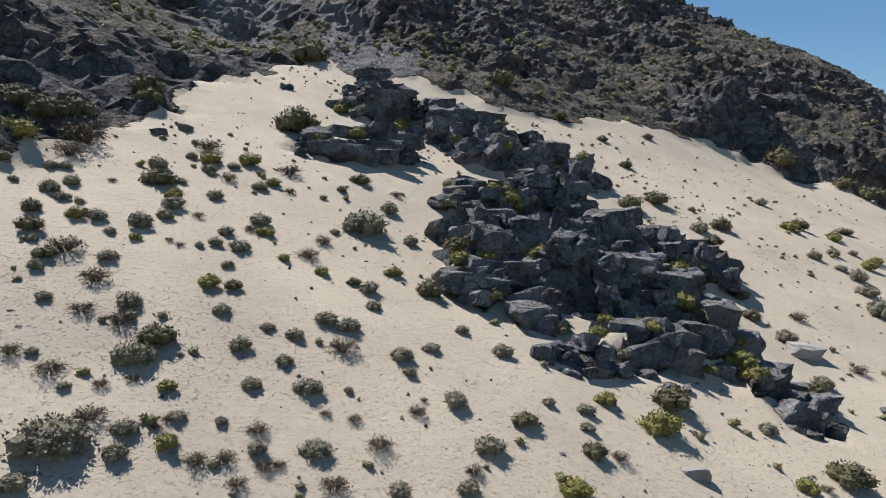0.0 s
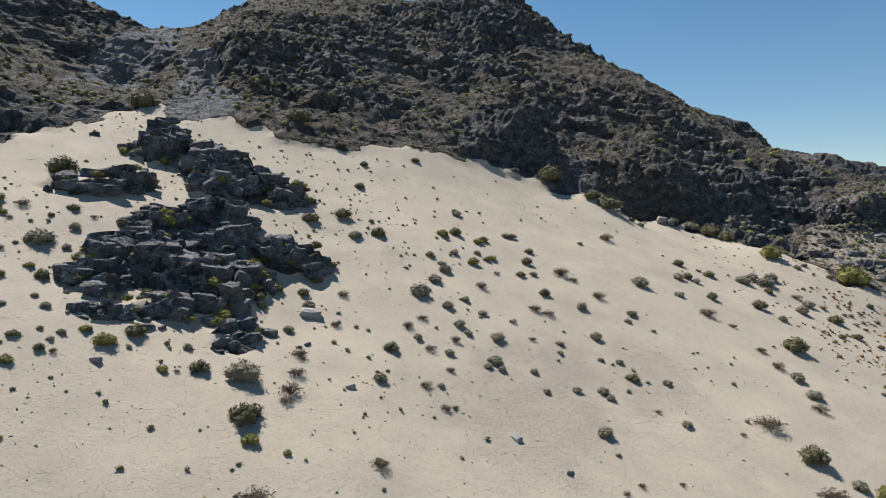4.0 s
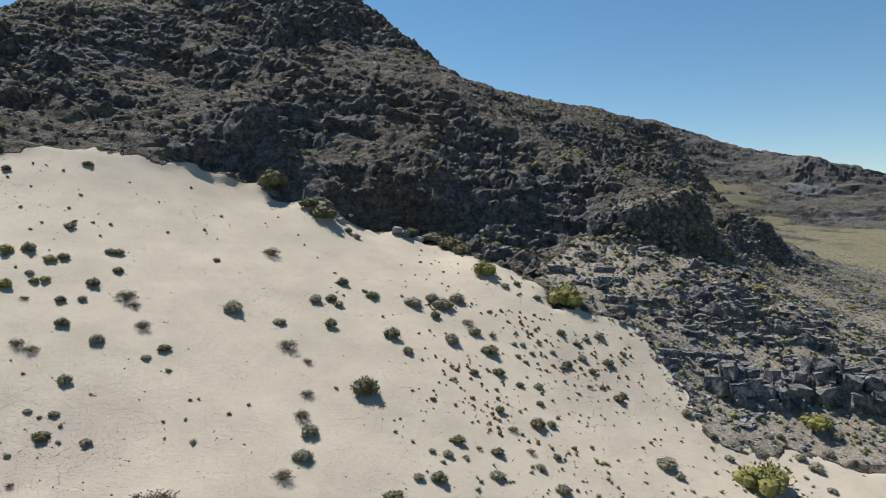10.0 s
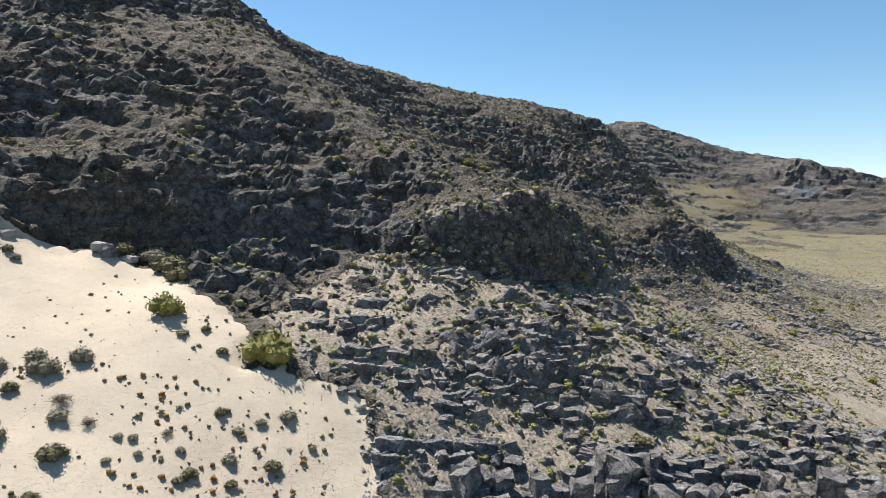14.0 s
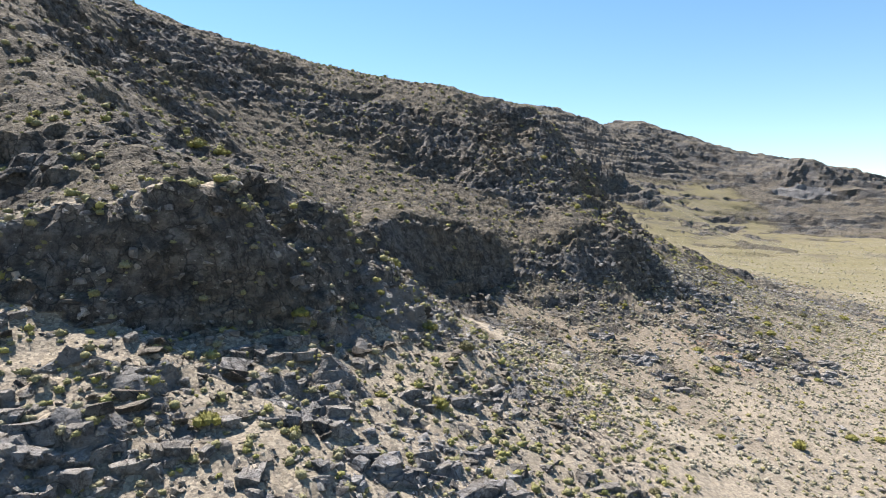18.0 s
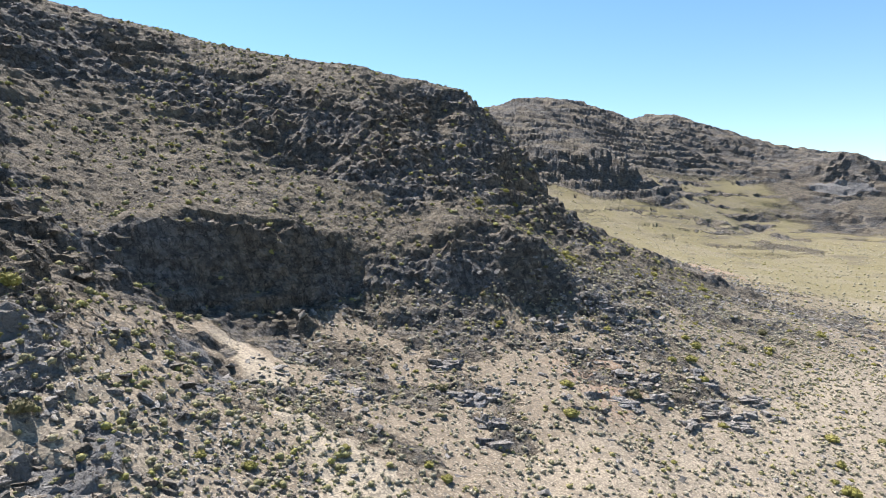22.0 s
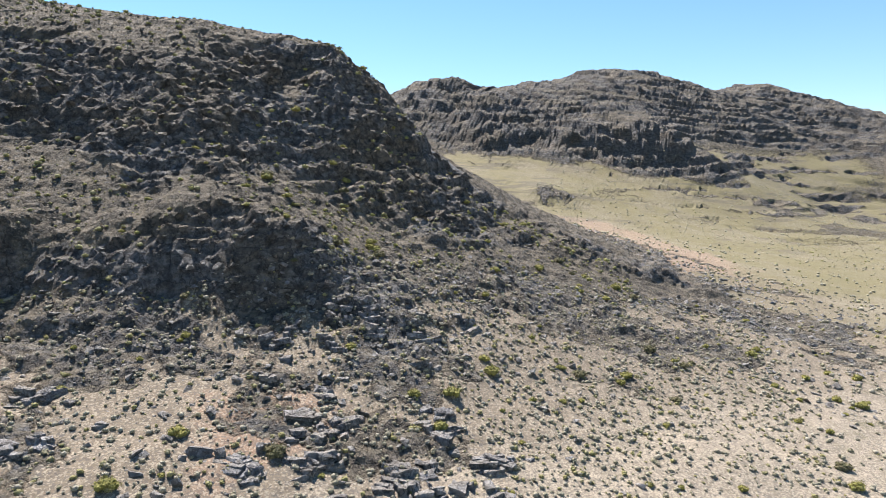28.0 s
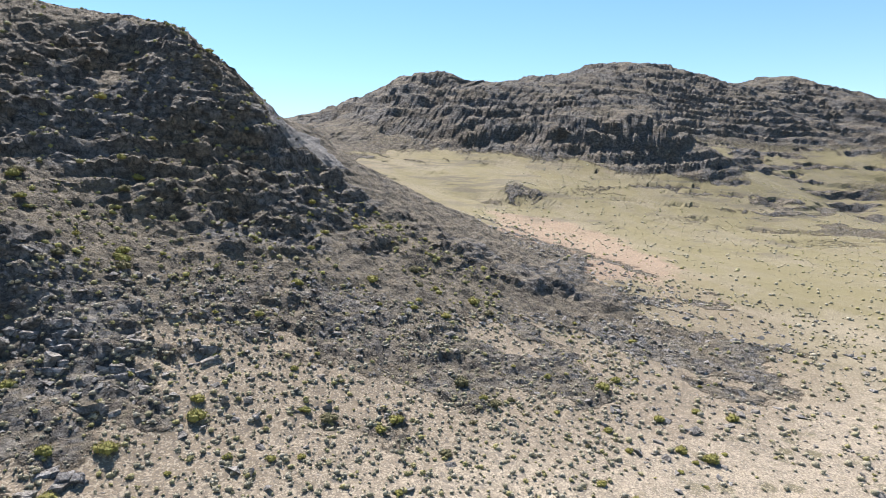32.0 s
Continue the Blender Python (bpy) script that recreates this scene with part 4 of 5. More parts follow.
def bedded_rock(label, poly, lift, seed, meshes, name, group, heading=0.25, bed=0.5, wide=(0.5, 1.6), deep=0.8, most=290, gaps=0.3):
    """An outcrop of bedded rock: rows of jointed blocks in courses, whose tops step up the slope along the beds."""
    r = random.Random(seed)
    c, s = math.cos(heading), math.sin(heading)
    us, vs = [x * c + y * s for x, y in poly], [y * c - x * s for x, y in poly]
    spots, v = [], min(vs)
    while v < max(vs):
        u = min(us) - r.random()
        while u < max(us):
            w = r.uniform(*wide)
            a, b = u + w / 2, v + r.uniform(-0.15, 0.15)
            x, y = a * c - b * s, a * s + b * c
            if inside_distance([x], [y], poly)[0] > -0.12 and r.random() > gaps:
                spots.append((x, y, w))
            u += w * 0.97
        v += deep * r.uniform(0.75, 1.15)
    if not spots:
        return None
    xs, ys = np.array([q[0] for q in spots]), np.array([q[1] for q in spots])
    p, _ = surface(xs, ys)
    inner = inside_distance(xs, ys, poly)
    top = p[:, 2] + 0.38 * lift * (0.3 + 0.7 * smooth(-0.1, 0.7, inner)) * (1.0 + 0.9 * fbm(xs / 1.9, ys / 1.9, 0 * xs, 2, seed))
    root = tagged(new(name), label, name.replace("_", " "), group=group)
    root.location = p.mean(0)
    made = 0
    for k in np.argsort(inner):
        (x, y, w), ground_z = spots[k], p[k, 2]
        tilt = 0.10 * x - 0.05 * y
        z = (round((top[k] + tilt) / bed) + r.uniform(-0.2, 0.25)) * bed - tilt
        layers = 1 + int(max(z - ground_z, 0) / bed)
        for level in range(max(layers, 1)):
            if made >= most:
                break
            made += 1
            thick = bed * r.uniform(1.0, 1.35)
            ob = new("rock", meshes[r.randrange(len(meshes))])
            ob.parent = root
            turn = Euler((r.gauss(0.08, 0.16), r.gauss(0.08, 0.14), heading + r.gauss(0, 0.4) + r.choice((0, math.pi))))
            size = Vector((w * r.uniform(1.1, 1.5), deep * r.uniform(1.1, 1.9), thick * r.uniform(1.1, 1.6)))
            ob.matrix_basis = Matrix.LocRotScale(Vector((x + r.gauss(0, 0.07), y + r.gauss(0, 0.09), z - (level + 0.5) * bed)) - root.location, turn, size)
    return root


for k, (poly, lift) in enumerate(OUTCROPS):
    bedded_rock("dark blue-grey bedded rock outcrop rising from pale sand", poly, lift, 500 + k, JOINTED, "rock_outcrop", "outcrops in the sand", 0.3 if lift > 0.6 else 0.1, 0.34 + 0.08 * (k % 3), (0.35, 1.45) if lift > 0.6 else (0.25, 0.7), 0.62 if lift > 0.6 else 0.4)

# the jointed wall along the front of the bench, and the ledges of the bench in rows along the slope
WALL = [(64.6, 40.1), (66.8, 39.5), (69, 39.7), (72, 41.1), (75, 40.5), (78, 40.1), (81.5, 40.8), (86, 43.4), (86, 45.6), (81, 43.2), (78, 42.7), (75, 43.1), (72, 43.5), (69, 42.4), (66.5, 42.2), (64.8, 42.2)]
bedded_rock("dark jointed rock wall fronting a rubble bench", WALL, 4.6, 690, BENCH_JOINTED, "rock_ledge", "ledges of the rock bench", 0.05, 0.9, (0.4, 1.3), 0.75, 290, 0.15)
LEDGES = [[(58.2, 48.4), (60.3, 48.4)], [(61.5, 48.0), (63.6, 49.6)], [(68.8, 52.1), (72.2, 52.8)], [(72.8, 53.7), (75.4, 54.9)], [(79.4, 57.3), (83.0, 61.0)], [(75.8, 52.1), (78.3, 53.0)], [(72.2, 50.0), (74.3, 50.9)],
          [(68.2, 48.5), (70.4, 49.4)], [(64.4, 46.2), (66.4, 47.0), (68.8, 48.2)], [(76.2, 49.3), (78.6, 50.3)], [(78.8, 50.2), (83.0, 52.0)], [(83.7, 52.5), (93.2, 58.4)], [(71.9, 48.6), (74.3, 49.5)], [(56.3, 50.9), (58.7, 51.2), (61.0, 51.8)],
          [(54.3, 53.3), (60.0, 54.0)], [(72.1, 59.4), (75.9, 62.7)], [(69.0, 50.1), (71.3, 51.0)], [(62.3, 46.9), (65.0, 48.4)], [(58.5, 47.6), (61.1, 48.2)], [(65.8, 48.7), (67.7, 49.7)], [(76.2, 58.5), (78.8, 59.8)],
          [(66.7, 54.1), (68.4, 53.9)], [(80.7, 65.4), (85.8, 70.5)], [(83.4, 59.4), (86.6, 60.7)], [(74.4, 66.7), (76.4, 66.9)], [(65.7, 47.7), (68.2, 48.6)], [(69.1, 47.0), (71.5, 47.8)], [(72.0, 47.7), (75.3, 48.9)], [(61.5, 42.6), (65.2, 43.9), (68.9, 44.2)],
          [(71.4, 45.4), (76.1, 45.6), (81.0, 46.2)], [(86, 47), (92, 50.5)], [(80, 47.5), (86, 50)]]
rows_of = random.Random(61)
while len(LEDGES) < 56:
    x, y, a, d = rows_of.uniform(60, 94), rows_of.uniform(42, 86), rows_of.gauss(0.35, 0.15), rows_of.uniform(1.0, 4.0)
    row = [(x, y), (x + d * math.cos(a), y + d * math.sin(a))]
    if all(inside_distance([p[0]], [p[1]], BENCH)[0] > 0.3 for p in row):
        LEDGES.append(row)
for k, row in enumerate(LEDGES):
    half = 0.4 + 0.3 * rows_of.random() if k < 32 else 0.25 + 0.2 * rows_of.random()
    poly = [(p[0] + 0.3 * half, p[1] - half) for p in row] + [(p[0] - 0.3 * half, p[1] + half) for p in row[::-1]]
    bedded_rock("dark jointed ledge of rock in tan rubble", poly, rows_of.uniform(0.8, 1.3) if k < 32 else rows_of.uniform(0.45, 0.8), 700 + k, BENCH_JOINTED, "rock_ledge", "ledges of the rock bench", math.atan2(row[-1][1] - row[0][1], row[-1][0] - row[0][0]), 0.36, (0.3, 1.2), 0.45, 60, 0.4)

# bedrock ledges breaking through the fan
fan_rows = random.Random(63)
made = 0
while made < 46:
    poly = ROCKY[fan_rows.choice((0, 0, 1, 1, 2, 3))]
    x, y = fan_rows.uniform(80, 150), fan_rows.uniform(92, 185)
    if inside_distance([x], [y], poly)[0] < 0.6:
        continue
    made += 1
    d, a, half = fan_rows.uniform(0.8, 3.0), fan_rows.gauss(0.35, 0.3), fan_rows.uniform(0.3, 0.8)
    row = [(x, y), (x + d * math.cos(a), y + d * math.sin(a))]
    poly = [(p[0] + 0.3 * half, p[1] - half) for p in row] + [(p[0] - 0.3 * half, p[1] + half) for p in row[::-1]]
    bedded_rock("grey bedrock ledge breaking through stony soil", poly, fan_rows.uniform(0.35, 0.9), 800 + made, BENCH_JOINTED, "rock_ledge", "bedrock ledges in the fan", a, 0.35, (0.3, 1.4), 0.5, 40, 0.3)

# single stones lying on the sand
for x, y, s, pale in ((11.7, 20.9, 0.85, 1), (-10.2, 23.5, 0.45, 0), (-9.7, 24.7, 0.4, 0), (4.9, 12.4, 0.4, 1), (5.5, 15.6, 0.45, 0), (6.0, 15.9, 0.3, 0), (-8.5, 35.9, 0.5, 0), (22.3, 14.8, 0.42, 1), (24.4, 13.2, 0.3, 0),
                      (14.9, 15.3, 0.34, 1), (41.5, 55.6, 1.1, 0), (42.6, 55.8, 0.9, 1), (40.6, 56.0, 1.2, 1), (35.6, 53.8, 0.8, 1), (34.2, 54.6, 0.7, 0), (12.3, 17.9, 0.25, 0), (3.6, 14.1, 0.3, 0)):
    p, _ = surface(x, y)
    meshes = PALE_BLOCKS if pale else BLOCKS
    ob = tagged(new("boulder", meshes[int(x * 10) % len(meshes)]), "angular grey boulder half sunk in the sand", "boulder", group="boulders on the sand")
    ob.matrix_basis = Matrix.LocRotScale(Vector(p[0]) + Vector((0, 0, s * 0.12)), Euler((0.1, 0.15, x * 7)), (s * 1.3, s, s))

RNG = np.random.default_rng(7)


def scatter(n, x0, x1, y0, y1, keep):
    """Plan places in a rectangle that pass a test of (x, y, random value)."""
    x, y = RNG.uniform(x0, x1, n), RNG.uniform(y0, y1, n)
    ok = keep(x, y, RNG.uniform(0, 1, n))
    return x[ok], y[ok]


def zone_rock(x, y):
    return (inside_distance(x, y, SAND) < -0.6) & (inside_distance(x, y, VALLEY) < 0.5)


# boulders of the rock bench: the nearest ones singly, the rest as rubble
bx, by = scatter(24000, 56, 94, 35, 84, lambda x, y, r: (inside_distance(x, y, SAND) < 0.8) & (inside_distance(x, y, BENCH) > -3) & (r < np.clip(0.6 + 0.9 * fbm(x / 6, y / 6, 0 * x, 3, 71), 0.2, 1)))
bs = 0.09 + 0.45 * RNG.uniform(0, 1, len(bx)) ** 3.2
near = (by < 66) & (bs > 0.38)
near[np.cumsum(near) > 230] = False
pb, _ = surface(bx, by)
for k in np.nonzero(near)[0]:
    s = bs[k]
    ob = tagged(new("boulder", BENCH_BLOCKS[k % len(BENCH_BLOCKS)]), "dark grey angular boulder on a rubble bench", "boulder", group="boulders on the rock bench")
    ob.matrix_basis = Matrix.LocRotScale(Vector(pb[k]) + Vector((0, 0, s * 0.1)), Euler((0.2 * math.sin(k), 0.2 * math.cos(k * 1.7), k * 1.3)), (s * 1.35, s * 1.1, s * 1.15))
rest = ~near
cent = pb[rest] + np.array([0, 0, 0.02]) * bs[rest][:, None]
tagged(joined("bench_rubble", PEBBLES, cent, turned(rest.sum(), RNG, 0.45), bs[rest][:, None] * np.array([1.3, 1.1, 1.05]), RUBBLE_MAT), "grey angular rubble over tan soil", "rubble", kind="stuff")

# stones in the fan below the cliffs, in streaks
sx, sy = scatter(26000, 84, 175, 74, 205, lambda x, y, r: (inside_distance(x, y, VALLEY) > -2) & (r < np.clip(0.75 * (fbm(x / 9 + y / 30, y / 12, 0 * x, 4, 83) + 0.12) + 0.9 * np.exp(-np.maximum(inside_distance(x, y, VALLEY), 0) / 9.0) * (y > 90), 0.02, 0.9)))
ss = 0.14 + 0.75 * RNG.uniform(0, 1, len(sx)) ** 4
ps, _ = surface(sx, sy)
tagged(joined("talus_stones", PEBBLES, ps + np.array([0, 0, 0.08]) * ss[:, None], turned(len(sx), RNG), ss[:, None] * np.array([1.3, 1.1, 1.0]), BENCH_MAT), "scattered dark talus stones on tan soil", "rubble", kind="stuff")

# broken crags over the mountainside: large ones on the crags, rubble between
def cragginess(x, y):
    return LAND_CRAG[np.clip(np.searchsorted(GX, x), 0, len(GX) - 1), np.clip(np.searchsorted(GY, y), 0, len(GY) - 1)]


cx, cy = scatter(25000, -40, 130, 30, 172, lambda x, y, r: zone_rock(x, y) & (y > 50 - 0.2 * np.minimum(x, 0)))
cs = 0.14 + (0.3 + 0.7 * cragginess(cx, cy)) * 0.95 * RNG.uniform(0, 1, len(cx)) ** 4
pc, up = surface(cx, cy)
loose = up[:, 2] > 0.5
cx, cs, pc = cx[loose], cs[loose], pc[loose]
tagged(joined("mountain_crags", STONES, pc + np.array([0, 0, 0.02]) * cs[:, None], turned(len(cx), RNG, 0.25), cs[:, None] * np.array([1.4, 1.1, 0.9]), ROCK_MAT), "broken dark crags and rubble of the mountainside", "rocks", kind="stuff")

# loose stones on the stony patches of the sand
tx, ty = scatter(20000, -14, 66, 6, 50, lambda x, y, r: (inside_distance(x, y, SAND) > 0.3) & (r < np.clip(1.3 * fbm(x / 7, y / 7, 0 * x, 3, 91) - 0.02, 0.14, 0.8)))
ts = 0.04 + 0.11 * RNG.uniform(0, 1, len(tx)) ** 3
pt, _ = surface(tx, ty)
tagged(joined("sand_gravel", PEBBLES, pt, turned(len(tx), RNG), ts, BENCH_MAT), "small grey stones strewn over the sand", "gravel", kind="stuff")


# ---- shrubs ----
def ball(c, rad, r, rings=3, sides=6):
    """A lumpy low ball, as points and triangles."""
    pts, tri = [c + Vector((0, 0, rad * r.uniform(0.85, 1.1)))], []
    for i in range(1, rings):
        for j in range(sides):
            a, b = math.pi * i / rings, 2 * math.pi * (j + 0.5 * i) / sides
            pts.append(c + Vector((math.sin(a) * math.cos(b), math.sin(a) * math.sin(b), math.cos(a))) * rad * r.uniform(0.82, 1.12))
    pts.append(c - Vector((0, 0, rad)))
    for j in range(sides):
        k = (j + 1) % sides
        tri.append((0, 1 + j, 1 + k))
        for i in range(rings - 2):
            o = 1 + i * sides
            tri += [(o + j, o + sides + j, o + k), (o + k, o + sides + j, o + sides + k)]
        o = 1 + (rings - 2) * sides
        tri.append((o + j, len(pts) - 1, o + k))
    for p in pts:
        p.z = max(p.z, -0.02)
    return pts, tri


def leaves(seed, count, size, flat, dense=0.25, core=0.86, lobe_count=11, rings=3, sides=6):
    """Leaf clusters over a rounded, uneven dome about 1 m across: points and triangles."""
    r = random.Random(seed)
    pts, tri = [], []
    lobes = [(Vector((0, 0, 0.17 * flat)), 0.30)]
    for k in range(lobe_count):
        a, q = 2.4 * k + r.uniform(-0.4, 0.4), 0.31 * math.sqrt((k + 0.7) / lobe_count)
        lobes.append((Vector((math.cos(a) * q, math.sin(a) * q, (0.30 - 0.55 * q + r.uniform(-0.05, 0.05)) * flat)), r.uniform(0.13, 0.20)))
    if core:
        for c, rad in lobes:
            p, t = ball(c, rad * core, r, rings, sides)
            tri += [tuple(i + len(pts) for i in q) for q in t]
            pts += p
    for _ in range(count):
        c, rad = r.choice(lobes)
        d = Vector((r.gauss(0, 1), r.gauss(0, 1), r.gauss(0.35, 1))).normalized()
        p = c + d * rad * (1.02 - dense * r.random() ** 2)
        p.z = max(p.z, 0.01)
        side = d.cross(Vector((r.gauss(0, 1), r.gauss(0, 1), r.gauss(0, 1)))).normalized()
        up = (d * r.uniform(0.3, 1.0) + side.cross(d) * r.uniform(-0.8, 0.8)).normalized()
        s = size * r.uniform(0.6, 1.4)
        i = len(pts)
        pts += [p - side * s * 0.5, p + side * s * 0.5, p + up * s * 1.2]
        tri.append((i, i + 1, i + 2))
    return np.array([q[:] for q in pts]), np.array(tri)


def mesh_of(name, pts, tri, mat):
    me = bpy.data.meshes.new(name)
    me.from_pydata([tuple(p) for p in pts], [], [tuple(int(i) for i in t) for t in tri])
    me.materials.append(mat)
    return me


def twigs(seed, count, spread, height):
    """Bare branching sticks rising from one root: points and triangles."""
    r = random.Random(seed)
    pts, tri = [], []

    def stick(a, b, w0, w1):
        d = (b - a).normalized()
        s = d.cross(Vector((0.3, 0.5, 0.8))).normalized()
        t = d.cross(s)
        i = len(pts)
        for c, w in ((a, w0), (b, w1)):
            pts.extend([c + s * w, c - s * w * 0.5 + t * w * 0.87, c - s * w * 0.5 - t * w * 0.87])
        for k in range(3):
            m = (k + 1) % 3
            tri.extend([(i + k, i + m, i + 3 + m), (i + k, i + 3 + m, i + 3 + k)])

    for _ in range(count):
        ang, rad = r.uniform(0, 2 * math.pi), spread * r.uniform(0.3, 1) ** 0.7
        mid = Vector((math.cos(ang) * rad * 0.5, math.sin(ang) * rad * 0.5, height * r.uniform(0.25, 0.6)))
        tip = Vector((math.cos(ang) * rad, math.sin(ang) * rad, height * r.uniform(0.5, 1.0) * (1.15 - rad / spread * 0.6)))
        stick(Vector((math.cos(ang) * 0.03, math.sin(ang) * 0.03, -0.05)), mid, 0.014, 0.009)
        for _ in range(3):
            stick(mid, tip + Vector((r.gauss(0, 0.07), r.gauss(0, 0.07), r.gauss(0, 0.05))), 0.008, 0.003)
    return np.array([p[:] for p in pts]), np.array(tri)


SHRUB_MESHES = {}
for kind, count, size, flat, tw, variants in (("green", 560, 0.04, 1.0, 6, 5), ("sage", 680, 0.038, 0.92, 6, 6), ("dry", 520, 0.036, 0.8, 26, 6), ("yellow", 600, 0.042, 1.0, 8, 4)):
    SHRUB_MESHES[kind] = []
    for v in range(variants):
        seed = 1000 + 37 * v + len(kind)
        stems = mesh_of("stems", *twigs(seed, tw, 0.42, 0.48 * flat), TWIG)
        leaf = mesh_of("foliage", *leaves(seed, count, size, flat, 0.35 if kind != "dry" else 0.9, 0.0 if kind == "dry" else 0.8), LEAF[kind])
        SHRUB_MESHES[kind].append((stems, leaf))
LABELS = {"green": "dense dark green rounded desert shrub on the slope", "sage": "grey-green rounded desert shrub on pale sand", "dry": "half-dry brown twiggy desert shrub on sand", "yellow": "yellow-green leafy desert bush on pale sand"}


SHRUB_NAMES = {"green": "evergreen_shrub", "sage": "sage_shrub", "dry": "dry_shrub", "yellow": "leafy_bush"}


def shrub(kind, x, y, size, k):
    stems, leaf = SHRUB_MESHES[kind][k % len(SHRUB_MESHES[kind])]
    p, _ = surface(x, y)
    root = tagged(new(SHRUB_NAMES[kind]), LABELS[kind], "shrub", group="shrubs on the slope")
    s = size * 1.22
    root.matrix_basis = Matrix.LocRotScale(Vector(p[0]) - Vector((0, 0, 0.03 * s)), Euler((0, 0, k * 2.4)), (s, s * (0.85 + 0.03 * (k % 8)), s * (0.82 + 0.05 * (k % 7))))
    for name, me in (("woody_base", stems), ("foliage", leaf)):
        ob = new(name, me)
        ob.parent = root
    return root


SHRUBS_DARK_GREEN_1 = [(-12.6, 28.0, 1.49), (-11.7, 26.2, 1.14), (-14.2, 21.9, 1.61), (-13.0, 21.4, 1.32), (-12.6, 22.3, 1.35), (-12.2, 18.0, 0.53), (-8.5, 19.4, 1.15), (-10.1, 15.9, 0.56), (-9.6, 15.1, 0.65), (-8.7, 14.2, 0.55), (-9.0, 44.7, 2.45), (-6.3, 28.3, 2.04), (-5.5, 27.5, 1.11), (-3.0, 24.0, 0.80), (-3.5, 22.6, 0.40), (0.6, 21.3, 0.56), (-2.3, 16.4, 0.40), (-0.4, 17.0, 0.77), (-5.5, 12.3, 0.71), (-4.8, 14.7, 0.46), (1.5, 12.3, 0.54), (5.3, 14.9, 0.92), (2.8, 12.0, 0.52), (8.7, 13.7, 1.04), (9.3, 20.2, 0.63), (10.9, 22.7, 0.75), (11.3, 24.4, 0.71), (11.6, 26.4, 1.01), (9.5, 22.3, 0.85), (9.1, 31.7, 1.26)]
SHRUBS_DARK_GREEN_2 = [(11.0, 33.7, 1.42), (8.6, 28.3, 0.67), (11.3, 40.0, 0.87), (10.9, 44.6, 0.81), (15.2, 48.5, 0.89), (13.9, 32.3, 1.10), (13.1, 34.1, 0.48), (8.3, 46.8, 1.17), (4.0, 48.0, 2.14), (19.2, 35.2, 1.05), (21.3, 35.5, 0.79), (23.6, 38.0, 0.83), (24.4, 33.7, 0.85), (24.8, 35.8, 0.71), (23.8, 31.4, 0.73), (25.2, 29.4, 0.77), (16.3, 19.3, 0.86), (11.5, 11.2, 1.48), (30.9, 29.4, 0.79), (38.1, 42.5, 0.93), (37.9, 39.6, 0.89), (40.4, 41.7, 1.03), (38.6, 36.1, 0.93), (42.5, 37.0, 1.17), (49.0, 38.2, 1.25), (49.5, 36.1, 0.91), (41.9, 30.2, 1.64), (36.6, 17.4, 1.48), (29.1, 21.8, 0.80), (45.1, 41.0, 0.79)]
SHRUBS_DARK_GREEN_3 = [(47.9, 35.3, 0.63), (50.8, 35.4, 0.56), (51.9, 34.0, 0.55), (49.4, 32.2, 0.67), (47.1, 28.5, 0.75), (49.2, 28.5, 0.76), (51.6, 31.8, 0.90), (52.4, 29.4, 0.50), (46.3, 25.2, 0.95), (44.4, 23.1, 1.02), (50.1, 24.7, 0.90), (48.7, 23.5, 0.86), (52.8, 46.3, 0.69), (54.2, 42.5, 0.65), (57.3, 40.5, 0.82), (56.0, 39.2, 0.62), (54.0, 38.7, 0.61), (57.3, 36.8, 0.77), (63.2, 38.0, 0.64), (62.8, 35.5, 0.61), (67.4, 36.6, 0.56), (28.7, 55.6, 3.02), (32.8, 53.3, 1.86), (34.3, 52.5, 2.72), (36.6, 52.4, 0.80), (41.9, 56.3, 1.36), (45.5, 55.9, 2.63), (46.8, 54.4, 1.86), (51.3, 47.8, 0.58), (54.3, 39.1, 0.81)]
SHRUBS_DARK_GREEN_4 = [(57.7, 37.4, 0.55)]
SHRUBS_GREY_GREEN_1 = [(-11.2, 18.6, 0.42), (-10.9, 18.8, 0.45), (-11.4, 17.3, 0.32), (-10.2, 17.9, 0.50), (-10.4, 17.2, 0.63), (-9.9, 16.9, 0.48), (-8.0, 19.9, 0.41), (-9.0, 20.6, 0.69), (-7.5, 18.0, 0.71), (-7.4, 17.3, 0.56), (-8.5, 22.1, 0.41), (-7.6, 21.3, 0.59), (-7.1, 22.1, 0.49), (-5.9, 21.0, 0.61), (-6.2, 22.2, 0.36), (-6.8, 19.4, 0.54), (-8.7, 16.3, 0.58), (-7.7, 16.5, 0.70), (-8.1, 15.8, 0.31), (-5.2, 18.5, 0.70), (-5.8, 17.3, 0.54), (-9.3, 14.7, 0.30), (-8.6, 13.7, 0.42), (-7.6, 14.7, 0.52), (-5.8, 16.5, 0.40), (-6.1, 16.2, 0.27), (-5.2, 16.6, 0.60), (-5.2, 15.6, 0.37), (-1.8, 22.1, 0.73), (-2.4, 19.9, 1.50)]
